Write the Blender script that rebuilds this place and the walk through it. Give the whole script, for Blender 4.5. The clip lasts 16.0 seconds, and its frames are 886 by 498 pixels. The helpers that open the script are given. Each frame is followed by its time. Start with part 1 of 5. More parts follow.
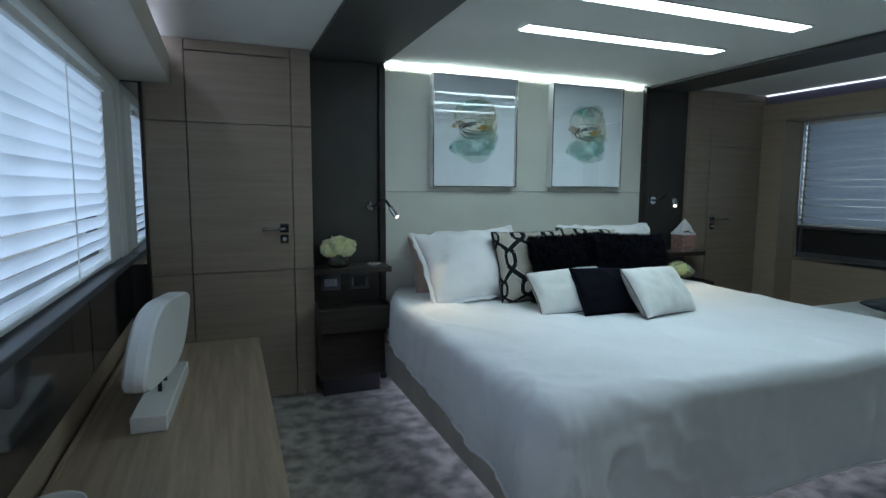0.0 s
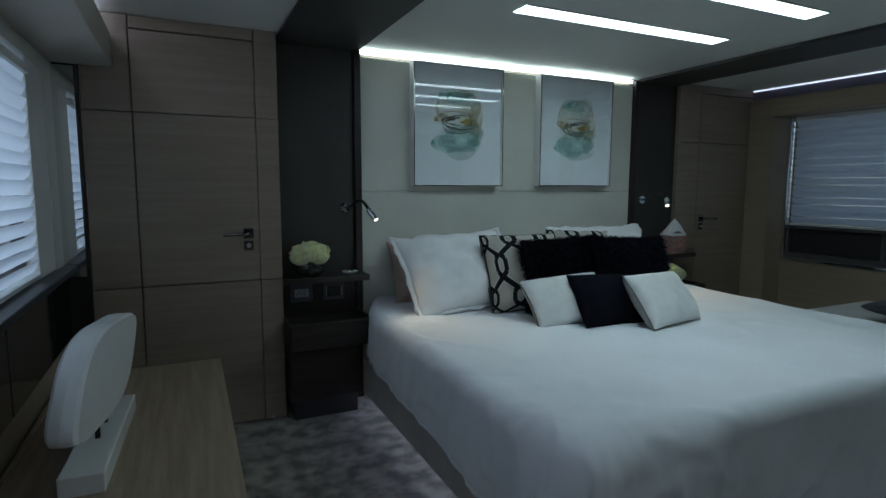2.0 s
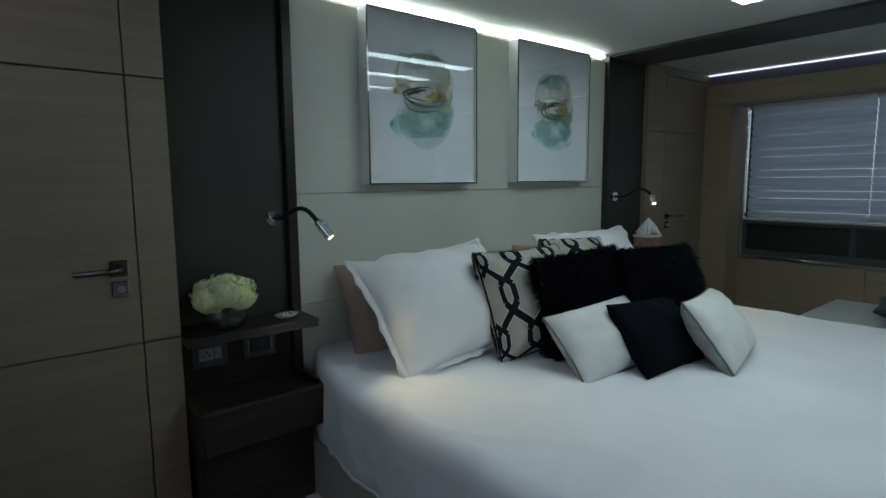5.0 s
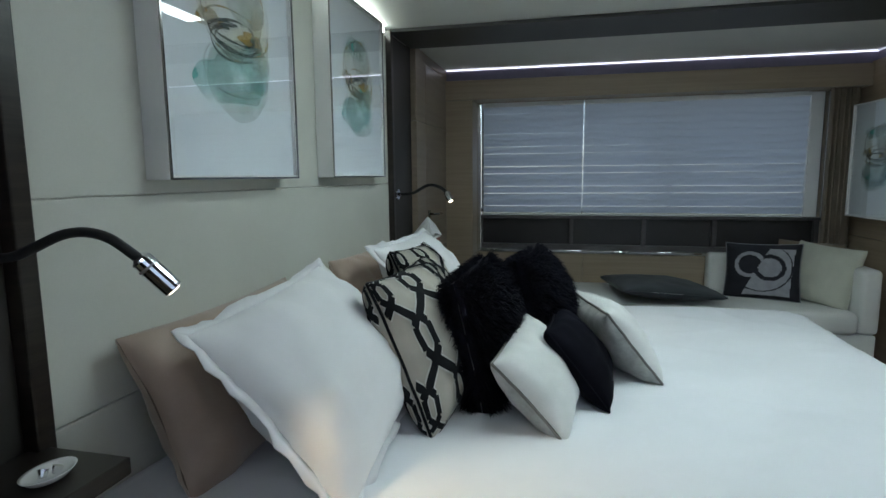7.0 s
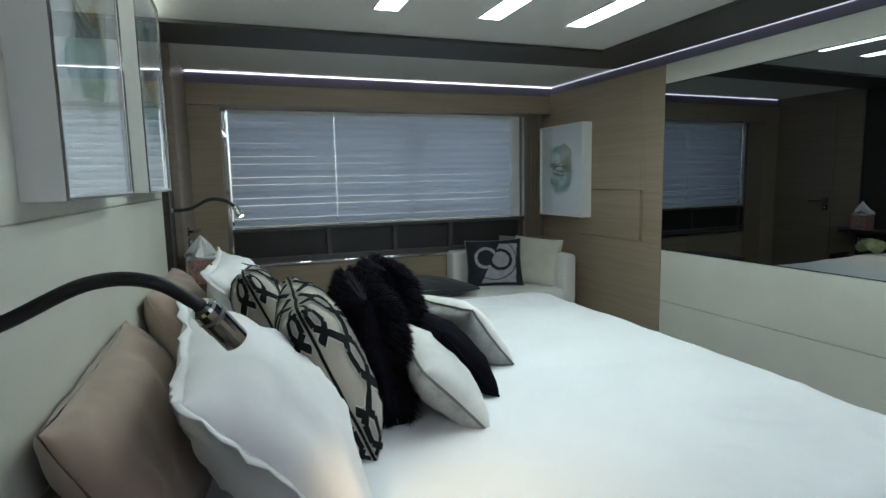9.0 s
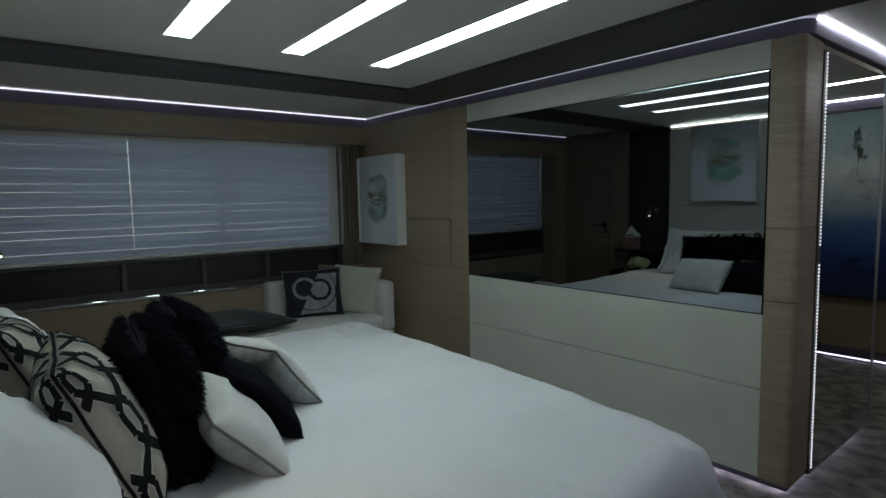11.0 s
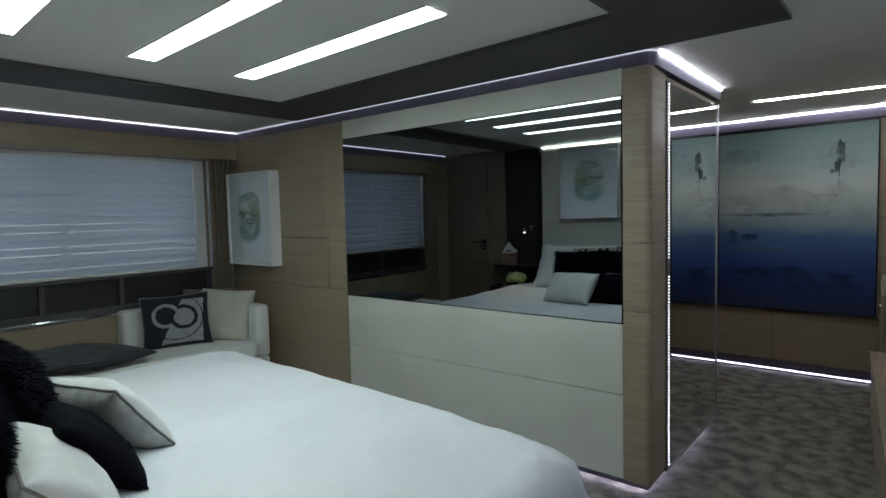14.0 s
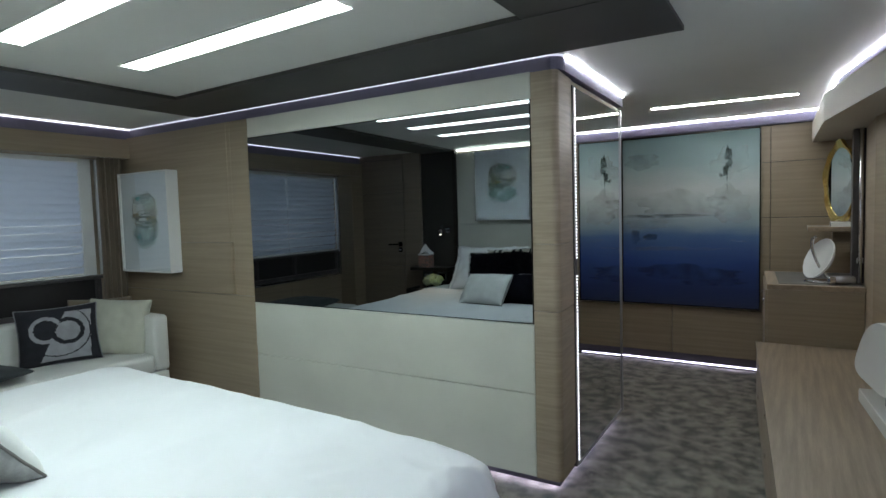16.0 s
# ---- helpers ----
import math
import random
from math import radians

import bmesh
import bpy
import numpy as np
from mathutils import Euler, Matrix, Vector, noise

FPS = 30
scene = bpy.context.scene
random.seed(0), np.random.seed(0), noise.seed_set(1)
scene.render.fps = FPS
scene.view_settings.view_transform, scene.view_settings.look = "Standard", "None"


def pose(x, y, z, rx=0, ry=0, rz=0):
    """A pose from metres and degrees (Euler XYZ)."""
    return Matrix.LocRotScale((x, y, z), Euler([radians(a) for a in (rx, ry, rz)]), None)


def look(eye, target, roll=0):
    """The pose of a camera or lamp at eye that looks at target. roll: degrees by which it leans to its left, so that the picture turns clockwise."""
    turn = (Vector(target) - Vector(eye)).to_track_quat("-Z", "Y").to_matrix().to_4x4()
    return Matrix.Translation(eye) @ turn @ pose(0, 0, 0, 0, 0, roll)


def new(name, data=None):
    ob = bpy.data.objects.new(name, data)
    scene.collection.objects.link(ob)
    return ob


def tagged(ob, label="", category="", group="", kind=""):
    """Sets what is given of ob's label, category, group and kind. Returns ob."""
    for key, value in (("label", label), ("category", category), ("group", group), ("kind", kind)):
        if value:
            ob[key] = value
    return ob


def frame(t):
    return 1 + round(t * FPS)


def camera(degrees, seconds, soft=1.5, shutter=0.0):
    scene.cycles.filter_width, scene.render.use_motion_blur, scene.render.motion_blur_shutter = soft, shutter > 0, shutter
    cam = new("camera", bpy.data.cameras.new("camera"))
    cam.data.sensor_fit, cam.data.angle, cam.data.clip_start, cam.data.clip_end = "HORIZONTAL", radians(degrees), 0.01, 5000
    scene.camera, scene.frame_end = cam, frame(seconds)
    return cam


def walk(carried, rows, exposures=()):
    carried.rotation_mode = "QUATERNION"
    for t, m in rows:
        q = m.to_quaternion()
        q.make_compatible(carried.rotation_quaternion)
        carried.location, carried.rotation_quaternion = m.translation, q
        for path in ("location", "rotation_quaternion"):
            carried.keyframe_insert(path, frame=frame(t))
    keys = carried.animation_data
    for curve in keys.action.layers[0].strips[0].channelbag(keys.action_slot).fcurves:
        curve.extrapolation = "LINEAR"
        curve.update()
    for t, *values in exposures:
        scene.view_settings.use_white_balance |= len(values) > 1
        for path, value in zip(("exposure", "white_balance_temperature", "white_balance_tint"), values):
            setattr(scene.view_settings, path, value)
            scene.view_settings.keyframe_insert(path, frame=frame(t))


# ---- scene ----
cam = camera(77.5, 16.0)
PATH = [
    (0, (0.046, 0.5, 1.256), (0.778, 2.35, 1.0382), 0.3),
    (0.5, (0.045, 0.557, 1.265), (0.822, 2.385, 1.0448), 0.4),
    (1, (0.058, 0.622, 1.268), (0.866, 2.437, 1.0488), 0.3),
    (1.5, (0.057, 0.74, 1.262), (0.892, 2.545, 1.0459), 0.1),
    (2, (0.063, 0.827, 1.266), (0.911, 2.625, 1.0406), 0.2),
    (2.5, (0.052, 0.967, 1.273), (0.927, 2.751, 1.0445), 0.1),
    (3, (0.049, 1.125, 1.282), (0.972, 2.884, 1.0522), 0),
    (3.5, (0.046, 1.243, 1.284), (1.055, 2.953, 1.0471), 0),
    (6, (0.138, 2.451, 1.281), (1.765, 3.588, 1.031), -0.7),
    (6.5, (0.18, 2.716, 1.268), (2.018, 3.461, 1.007), -0.5),
    (7, (0.214, 3.003, 1.272), (2.145, 3.457, 1.01), -0.5),
    (7.5, (0.236, 3.25, 1.264), (2.2, 3.534, 1.018), -0.8),
    (8, (0.28, 3.45, 1.266), (2.265, 3.489, 1.024), -1.1),
    (8.5, (0.311, 3.575, 1.285), (2.292, 3.442, 1.05), -1.2),
    (9, (0.242, 3.638, 1.29), (2.107, 2.96, 1.044), -1.2),
    (9.5, (0.204, 3.661, 1.296), (1.971, 2.758, 1.049), -1.2),
    (10, (0.188, 3.628, 1.315), (1.875, 2.581, 1.08), -1.2),
    (12.5, (0.151, 3.513, 1.351), (1.649, 2.195, 1.225), -1.4),
    (13, (0.154, 3.502, 1.343), (1.602, 2.127, 1.221), -1.4),
    (13.5, (0.16, 3.481, 1.345), (1.54, 2.039, 1.221), -1.4),
    (14, (0.167, 3.474, 1.341), (1.476, 1.967, 1.218), -1.4),
    (14.5, (0.172, 3.452, 1.338), (1.421, 1.895, 1.216), -1.5),
    (15, (0.176, 3.437, 1.335), (1.358, 1.828, 1.212), -1.5),
    (15.5, (0.17, 3.422, 1.336), (1.295, 1.773, 1.213), -1.5),
    (16, (0.173, 3.409, 1.338), (1.249, 1.727, 1.216), -1.6),
]
EXPOSURES = [(0, 0.35, 5700, 5), (1.5, -0.23, 5700, 5), (2.5, -0.5, 5750, 5), (3.5, -0.69, 5850, 6), (6, 0.2, 6180, 8), (7, 0.43, 6220, 9), (8, 1.08, 6350, 9), (8.5, 1.34, 6500, 9), (9, 0.8, 6450, 9), (10, -0.45, 6450, 9), (12.5, 0.15, 6450, 9), (13.5, 0.4, 6450, 9), (14.5, 0.55, 6450, 9), (16, 0.97, 6450, 9)]
walk(cam, [(t, look(eye, target, roll)) for t, eye, target, roll in PATH], EXPOSURES)

# ---------------------------------------------------------------- world and light
world = bpy.data.worlds.new("world")
scene.world = world
world.use_nodes = True
sky = world.node_tree.nodes.new("ShaderNodeTexSky")
sky.sky_type, sky.sun_disc, sky.sun_elevation, sky.sun_rotation = "NISHITA", False, radians(35), radians(-75)
world.node_tree.links.new(sky.outputs[0], world.node_tree.nodes["Background"].inputs[0])
world.node_tree.nodes["Background"].inputs[1].default_value = 0.08

STRIP, COVE, COVE_PASSAGE, HEAD_LED, FLOOR_LED, BED_LED, DOT_LED = 10.2, 1.8, 24.0, 7.6, 3.4, 5.0, 1.8
LEFT_DAY, RIGHT_DAY = 12.0, 1.9


def area_lamp(name, m, sx, sy, power, colour):
    lamp = bpy.data.lights.new(name, "AREA")
    lamp.shape, lamp.size, lamp.size_y, lamp.energy, lamp.color = "RECTANGLE", sx, sy, power, colour
    ob = new(name, lamp)
    ob.matrix_basis = m
    return ob


# daylight in the two window openings
area_lamp("daylight_port", look((-0.95, 2.0, 1.32), (0.5, 2.0, 1.2)), 3.4, 0.9, LEFT_DAY, (0.66, 0.82, 1.0))
area_lamp("daylight_starboard", look((5.15, 2.5, 1.40), (3.5, 2.5, 1.2)), 2.5, 0.95, RIGHT_DAY, (0.74, 0.86, 1.0))


# ---------------------------------------------------------------- materials
def material(name, base, rough=0.6, metal=0.0, var=0.12, scale=(6, 6, 6), fine=60.0, bump=0.05, coat=0.0, sheen=0.0, second=None, contrast=(0.35, 0.65), depth=0.002, spec=0.5):
    m = bpy.data.materials.new(name)
    m.use_nodes = True
    n, l = m.node_tree.nodes, m.node_tree.links
    b = n["Principled BSDF"]
    co = n.new("ShaderNodeTexCoord")
    mp = n.new("ShaderNodeMapping")
    mp.inputs["Scale"].default_value = scale
    l.new(co.outputs["Object"], mp.inputs[0])
    big = n.new("ShaderNodeTexNoise")
    big.inputs["Scale"].default_value, big.inputs["Detail"].default_value = 1.0, 6.0
    l.new(mp.outputs[0], big.inputs["Vector"])
    small = n.new("ShaderNodeTexNoise")
    small.inputs["Scale"].default_value, small.inputs["Detail"].default_value = fine, 3.0
    l.new(mp.outputs[0] if fine < 30 else co.outputs["Object"], small.inputs["Vector"])
    ramp = n.new("ShaderNodeValToRGB")
    ramp.color_ramp.elements[0].position, ramp.color_ramp.elements[1].position = contrast
    dark = tuple(c * (1 - var) for c in base)
    light = second or tuple(min(1.0, c * (1 + var)) for c in base)
    ramp.color_ramp.elements[0].color, ramp.color_ramp.elements[1].color = (*dark, 1), (*light, 1)
    l.new(big.outputs["Fac"], ramp.inputs[0])
    mix = n.new("ShaderNodeMix")
    mix.data_type, mix.blend_type = "RGBA", "MULTIPLY"
    mix.inputs["Factor"].default_value = min(1.0, var * 1.5)
    l.new(ramp.outputs[0], mix.inputs["A"])
    l.new(small.outputs["Fac"], mix.inputs["B"])
    info = n.new("ShaderNodeObjectInfo")
    hue = n.new("ShaderNodeHueSaturation")
    rng = n.new("ShaderNodeMapRange")
    rng.inputs["To Min"].default_value, rng.inputs["To Max"].default_value = 1 - var * 0.35, 1 + var * 0.35
    l.new(info.outputs["Random"], rng.inputs["Value"])
    l.new(rng.outputs[0], hue.inputs["Value"])
    l.new(mix.outputs["Result"], hue.inputs["Color"])
    l.new(hue.outputs[0], b.inputs["Base Color"])
    b.inputs["Roughness"].default_value, b.inputs["Metallic"].default_value = rough, metal
    b.inputs["Coat Weight"].default_value = coat
    b.inputs["Specular IOR Level"].default_value = spec
    b.inputs["Sheen Weight"].default_value = sheen
    if bump:
        bp = n.new("ShaderNodeBump")
        bp.inputs["Strength"].default_value, bp.inputs["Distance"].default_value = bump, depth
        l.new(small.outputs["Fac"], bp.inputs["Height"])
        l.new(bp.outputs[0], b.inputs["Normal"])
    return m


def emitter(name, colour, strength):
    m = bpy.data.materials.new(name)
    m.use_nodes = True
    b = m.node_tree.nodes["Principled BSDF"]
    b.inputs["Base Color"].default_value = (0.8, 0.8, 0.8, 1)
    b.inputs["Emission Color"].default_value = (*colour, 1)
    b.inputs["Emission Strength"].default_value = strength
    return m


def mirror(name, colour, rough=0.0):
    m = bpy.data.materials.new(name)
    m.use_nodes = True
    b = m.node_tree.nodes["Principled BSDF"]
    b.inputs["Base Color"].default_value = (*colour, 1)
    b.inputs["Metallic"].default_value, b.inputs["Roughness"].default_value = 1.0, rough
    return m


def glass(name, colour=(1, 1, 1), ior=1.45):
    m = bpy.data.materials.new(name)
    m.use_nodes = True
    b = m.node_tree.nodes["Principled BSDF"]
    b.inputs["Base Color"].default_value = (*colour, 1)
    b.inputs["Transmission Weight"].default_value, b.inputs["Roughness"].default_value, b.inputs["IOR"].default_value = 1.0, 0.0, ior
    return m


def blind_cloth(name, base, see):
    m = bpy.data.materials.new(name)
    m.use_nodes = True
    n, l = m.node_tree.nodes, m.node_tree.links
    b = n["Principled BSDF"]
    b.inputs["Base Color"].default_value, b.inputs["Roughness"].default_value = (*base, 1), 0.5
    tr = n.new("ShaderNodeBsdfTranslucent")
    tr.inputs[0].default_value = (*base, 1)
    mix = n.new("ShaderNodeMixShader")
    noise_tex = n.new("ShaderNodeTexNoise")
    noise_tex.inputs["Scale"].default_value = 2.5
    rng = n.new("ShaderNodeMapRange")
    rng.inputs["To Min"].default_value, rng.inputs["To Max"].default_value = see * 0.8, see * 1.2
    co = n.new("ShaderNodeTexCoord")
    l.new(co.outputs["Object"], noise_tex.inputs["Vector"])
    l.new(noise_tex.outputs["Fac"], rng.inputs["Value"])
    l.new(rng.outputs[0], mix.inputs[0])
    l.new(b.outputs[0], mix.inputs[1])
    l.new(tr.outputs[0], mix.inputs[2])
    l.new(mix.outputs[0], n["Material Output"].inputs[0])
    return m


OAK = material("oak_veneer_upright", (0.275, 0.22, 0.165), 0.42, var=0.08, scale=(2.2, 2.2, 40), fine=9.0, bump=0.12, depth=0.001)
OAK_TOP = material("oak_veneer_long", (0.375, 0.285, 0.20), 0.40, var=0.16, scale=(46, 2.2, 46), fine=8.0, bump=0.10, depth=0.001)
OAK_WALL = material("oak_veneer_wall", (0.36, 0.285, 0.20), 0.42, var=0.08, scale=(1.6, 1.6, 60), fine=8.0, bump=0.15, depth=0.001)
OAK_POST = material("oak_veneer_post", (0.38, 0.30, 0.215), 0.45, var=0.12, scale=(5.0, 5.0, 85), fine=7.0, bump=0.3, depth=0.001)
WENGE = material("wenge", (0.030, 0.022, 0.017), 0.33, var=0.35, scale=(3, 3, 50), fine=8.0, bump=0.1, depth=0.001)
CHARCOAL = material("charcoal_leather", (0.043, 0.039, 0.034), 0.5, var=0.15, scale=(3, 3, 3), fine=240.0, bump=0.12, depth=0.0006)
BEAM = material("beam_leather", (0.058, 0.055, 0.051), 0.5, var=0.12, scale=(3, 3, 3), fine=240.0, bump=0.1, depth=0.0006)
CREAM = material("cream_leather", (0.66, 0.66, 0.59), 0.52, var=0.05, scale=(2.0, 2.0, 2.5), fine=260.0, bump=0.10, depth=0.0006)
CEIL = material("ceiling_vinyl", (0.70, 0.70, 0.66), 0.65, var=0.04, scale=(1.5, 1.5, 1.5), fine=200.0, bump=0.06, depth=0.0006)
CARPET = material("carpet_pile", (0.31, 0.275, 0.225), 0.95, var=0.62, scale=(11, 11, 11), fine=420.0, bump=0.9, sheen=0.3, contrast=(0.38, 0.62), depth=0.004)
COTTON = material("white_cotton", (0.83, 0.83, 0.84), 0.85, var=0.03, scale=(4, 4, 4), fine=500.0, bump=0.06, sheen=0.2, depth=0.0006)
SHEET_COL = material("white_duvet", (0.82, 0.83, 0.86), 0.85, var=0.03, scale=(3, 3, 3), fine=500.0, bump=0.06, sheen=0.2, depth=0.0006)
TAUPE = material("taupe_satin", (0.43, 0.32, 0.25), 0.55, var=0.10, scale=(5, 5, 5), fine=400.0, bump=0.05, sheen=0.3, depth=0.0006)
LINEN = material("beige_linen", (0.47, 0.44, 0.37), 0.8, var=0.10, scale=(9, 9, 9), fine=500.0, bump=0.15, sheen=0.2, depth=0.0008)
LINEN_PALE = material("pale_linen", (0.55, 0.55, 0.46), 0.8, var=0.06, scale=(9, 9, 9), fine=500.0, bump=0.15, sheen=0.2, depth=0.0008)
VELVET = material("white_velvet", (0.74, 0.745, 0.72), 0.7, var=0.07, scale=(10, 10, 10), fine=300.0, bump=0.1, sheen=0.5, depth=0.0008)
SILVER = material("silver_damask", (0.42, 0.42, 0.40), 0.45, var=0.25, scale=(14, 14, 14), fine=90.0, bump=0.2, sheen=0.3, depth=0.0008)
BLACK_CLOTH = material("black_cloth", (0.006, 0.006, 0.010), 0.95, var=0.2, scale=(8, 8, 8), fine=400.0, bump=0.2, depth=0.0008, spec=0.08)
FUR = material("black_fur", (0.008, 0.008, 0.016), 0.7, var=0.5, scale=(20, 20, 20), fine=200.0, bump=0.4, depth=0.001, spec=0.12)
APPLIQUE = material("black_applique", (0.015, 0.016, 0.018), 0.9, var=0.2, scale=(20, 20, 20), fine=300.0, bump=0.2, depth=0.0006, spec=0.15)
APPLIQUE_EDGE = material("white_cord", (0.66, 0.65, 0.60), 0.75, var=0.1, scale=(20, 20, 20), fine=300.0, bump=0.2, depth=0.0006)
PIPING = material("grey_piping", (0.20, 0.19, 0.17), 0.6, var=0.15, scale=(20, 20, 20), bump=0.1)
BASE_CLOTH = material("bed_base_cloth", (0.50, 0.46, 0.42), 0.8, var=0.08, scale=(5, 5, 5), fine=500.0, bump=0.15, depth=0.0008)
SOFA = material("white_upholstery", (0.78, 0.78, 0.75), 0.7, var=0.04, scale=(4, 4, 4), fine=350.0, bump=0.12, sheen=0.2, depth=0.0008)
GREY_CLOTH = material("dark_grey_cloth", (0.050, 0.060, 0.066), 0.8, var=0.2, scale=(6, 6, 6), fine=300.0, bump=0.15, sheen=0.1, depth=0.0008)
NAVY_KNIT = material("dark_knit", (0.016, 0.016, 0.024), 0.85, var=0.2, scale=(20, 20, 20), fine=260.0, bump=0.3, depth=0.001)
GREY_KNIT = material("pale_grey_knit", (0.33, 0.33, 0.36), 0.85, var=0.1, scale=(20, 20, 20), fine=260.0, bump=0.3, depth=0.001)
WHITE_GLOSS = material("white_lacquer", (0.80, 0.80, 0.78), 0.25, var=0.02, bump=0.0, coat=0.3)
WHITE_PAINT = material("white_paint", (0.78, 0.78, 0.77), 0.5, var=0.03, bump=0.02)
PAPER = material("art_paper", (0.62, 0.655, 0.685), 0.7, var=0.02, scale=(5, 5, 5), fine=300.0, bump=0.05, depth=0.0004)
CHROME = mirror("chrome", (0.78, 0.78, 0.80), 0.08)
STEEL = mirror("brushed_steel", (0.50, 0.50, 0.52), 0.28)
GOLD = mirror("gold_leaf", (0.80, 0.60, 0.22), 0.22)
MIRROR = mirror("mirror_silver", (0.78, 0.79, 0.79))
TINTED = mirror("tinted_mirror", (0.26, 0.28, 0.30))
# Handle chrome, its colour darkened to imitate dim reflections; picture edges share it.
HANDLE = mirror("darkened_chrome", (0.30, 0.29, 0.28), 0.12)
GLASS = glass("clear_glass")
SOFFIT = material("taupe_soffit_vinyl", (0.50, 0.46, 0.40), 0.6, var=0.05, scale=(2, 2, 2), fine=200.0, bump=0.06, depth=0.0006)
SMOKED = material("smoked_lower_pane", (0.030, 0.027, 0.028), 0.35, var=0.2, scale=(2, 2, 2), bump=0.02)
RUBBER = material("black_rubber", (0.018, 0.018, 0.019), 0.5, var=0.1, bump=0.05)
DARK_GLOSS = material("dark_gloss_panel", (0.012, 0.013, 0.016), 0.10, var=0.1, bump=0.0, coat=0.5)
DARK_FRAME = material("dark_window_frame", (0.085, 0.078, 0.080), 0.4, var=0.15, bump=0.03)
DARK_SILL = material("dark_sill_vinyl", (0.035, 0.037, 0.045), 0.4, var=0.15, bump=0.03)
FASCIA = material("violet_grey_fascia", (0.19, 0.17, 0.25), 0.45, var=0.10, scale=(3, 3, 3), bump=0.03)
CURTAIN = material("taupe_curtain", (0.20, 0.155, 0.11), 0.85, var=0.12, scale=(6, 6, 6), fine=300.0, bump=0.1, sheen=0.2)
SLAT_L = blind_cloth("blind_slat_port", (0.80, 0.84, 0.90), 0.55)
SLAT_R = blind_cloth("blind_slat_starboard", (0.70, 0.74, 0.82), 0.45)
STRIP_GLOW = emitter("ceiling_strip_glow", (0.84, 1.0, 0.99), STRIP)
COVE_GLOW = emitter("cove_glow", (0.86, 0.86, 1.0), COVE)
FOOT_GLOW = emitter("foot_cove_glow", (0.80, 0.78, 1.0), COVE * 0.25)
WEST_GLOW = emitter("port_cove_glow", (0.84, 0.86, 1.0), COVE_PASSAGE * 0.6)
PASSAGE_GLOW = emitter("passage_cove_glow", (0.90, 0.92, 1.0), COVE_PASSAGE)
PASSAGE_STRIP = emitter("passage_strip_glow", (0.92, 1.0, 0.97), 30.0)
HEAD_GLOW = emitter("headboard_glow", (0.88, 1.0, 0.93), HEAD_LED)
BED_GLOW = emitter("under_bed_glow", (0.72, 0.76, 1.0), BED_LED)
FLOOR_GLOW = emitter("floor_glow", (0.74, 0.72, 1.0), FLOOR_LED)
DOT_GLOW = emitter("led_dots", (0.92, 0.94, 1.0), DOT_LED)
LAMP_GLOW = emitter("reading_bulb", (1.0, 0.86, 0.64), 5.0)
PETAL = material("cream_green_petal", (0.91, 0.94, 0.50), 0.6, var=0.14, scale=(30, 30, 30), fine=90.0, bump=0.1, sheen=0.2)
petal_shader = PETAL.node_tree.nodes["Principled BSDF"]
petal_shader.inputs["Subsurface Weight"].default_value = 0.6
petal_shader.inputs["Subsurface Radius"].default_value = (0.03, 0.03, 0.012)
LEAF = material("green_stem", (0.05, 0.11, 0.03), 0.5, var=0.3, scale=(30, 30, 30), bump=0.1)
PLATE = material("switch_plate_grey", (0.115, 0.12, 0.13), 0.35, metal=0.3, var=0.08, bump=0.02)
BLACK_PLASTIC = material("black_plastic", (0.012, 0.012, 0.013), 0.25, var=0.1, bump=0.0)
GREY_PLASTIC = material("pale_grey_plastic", (0.42, 0.43, 0.45), 0.4, var=0.05, bump=0.0)
TISSUE = material("tissue_paper", (0.78, 0.78, 0.78), 0.9, var=0.04, scale=(20, 20, 20), fine=300.0, bump=0.2)
TISSUE_BOX = material("printed_card", (0.48, 0.45, 0.42), 0.6, var=0.5, scale=(45, 45, 45), fine=120.0, bump=0.03, second=(0.66, 0.30, 0.24))
GREY_TOP = material("grey_leather_inlay", (0.16, 0.155, 0.145), 0.5, var=0.1, bump=0.1)


# ---------------------------------------------------------------- mesh helpers
def thing(name, loc, label, category, group="", kind=""):
    ob = new(name)
    ob.empty_display_size = 0.05
    ob.matrix_basis = loc if isinstance(loc, Matrix) else Matrix.Translation(loc)
    return tagged(ob, label, category, group, kind)


def part(name, bm, mat, parent=None, label="", smooth=False, world_coords=True):
    me = bpy.data.meshes.new(name)
    bmesh.ops.recalc_face_normals(bm, faces=bm.faces)
    bm.to_mesh(me)
    bm.free()
    me.materials.append(mat)
    if smooth:
        me.polygons.foreach_set("use_smooth", [True] * len(me.polygons))
    ob = new(name, me)
    if parent:
        ob.parent = parent
        if world_coords and parent.data is None:
            ob.matrix_parent_inverse = parent.matrix_basis.inverted()
    return tagged(ob, label)


def structure(ob, label, category):
    return tagged(ob, label, category, kind="structure")


def add_box(bm, x0, x1, y0, y1, z0, z1, bevel=0.0, seg=2):
    vs = [bm.verts.new((x, y, z)) for x in (x0, x1) for y in (y0, y1) for z in (z0, z1)]
    fs = [bm.faces.new([vs[i] for i in q]) for q in ((0, 1, 3, 2), (4, 6, 7, 5), (0, 4, 5, 1), (2, 3, 7, 6), (0, 2, 6, 4), (1, 5, 7, 3))]
    if bevel:
        es = {e for f in fs for e in f.edges}
        bmesh.ops.bevel(bm, geom=list(es), offset=bevel, segments=seg, affect="EDGES", profile=0.5)
    return vs


def box(x0, x1, y0, y1, z0, z1, bevel=0.0, seg=2):
    bm = bmesh.new()
    add_box(bm, x0, x1, y0, y1, z0, z1, bevel, seg)
    return bm


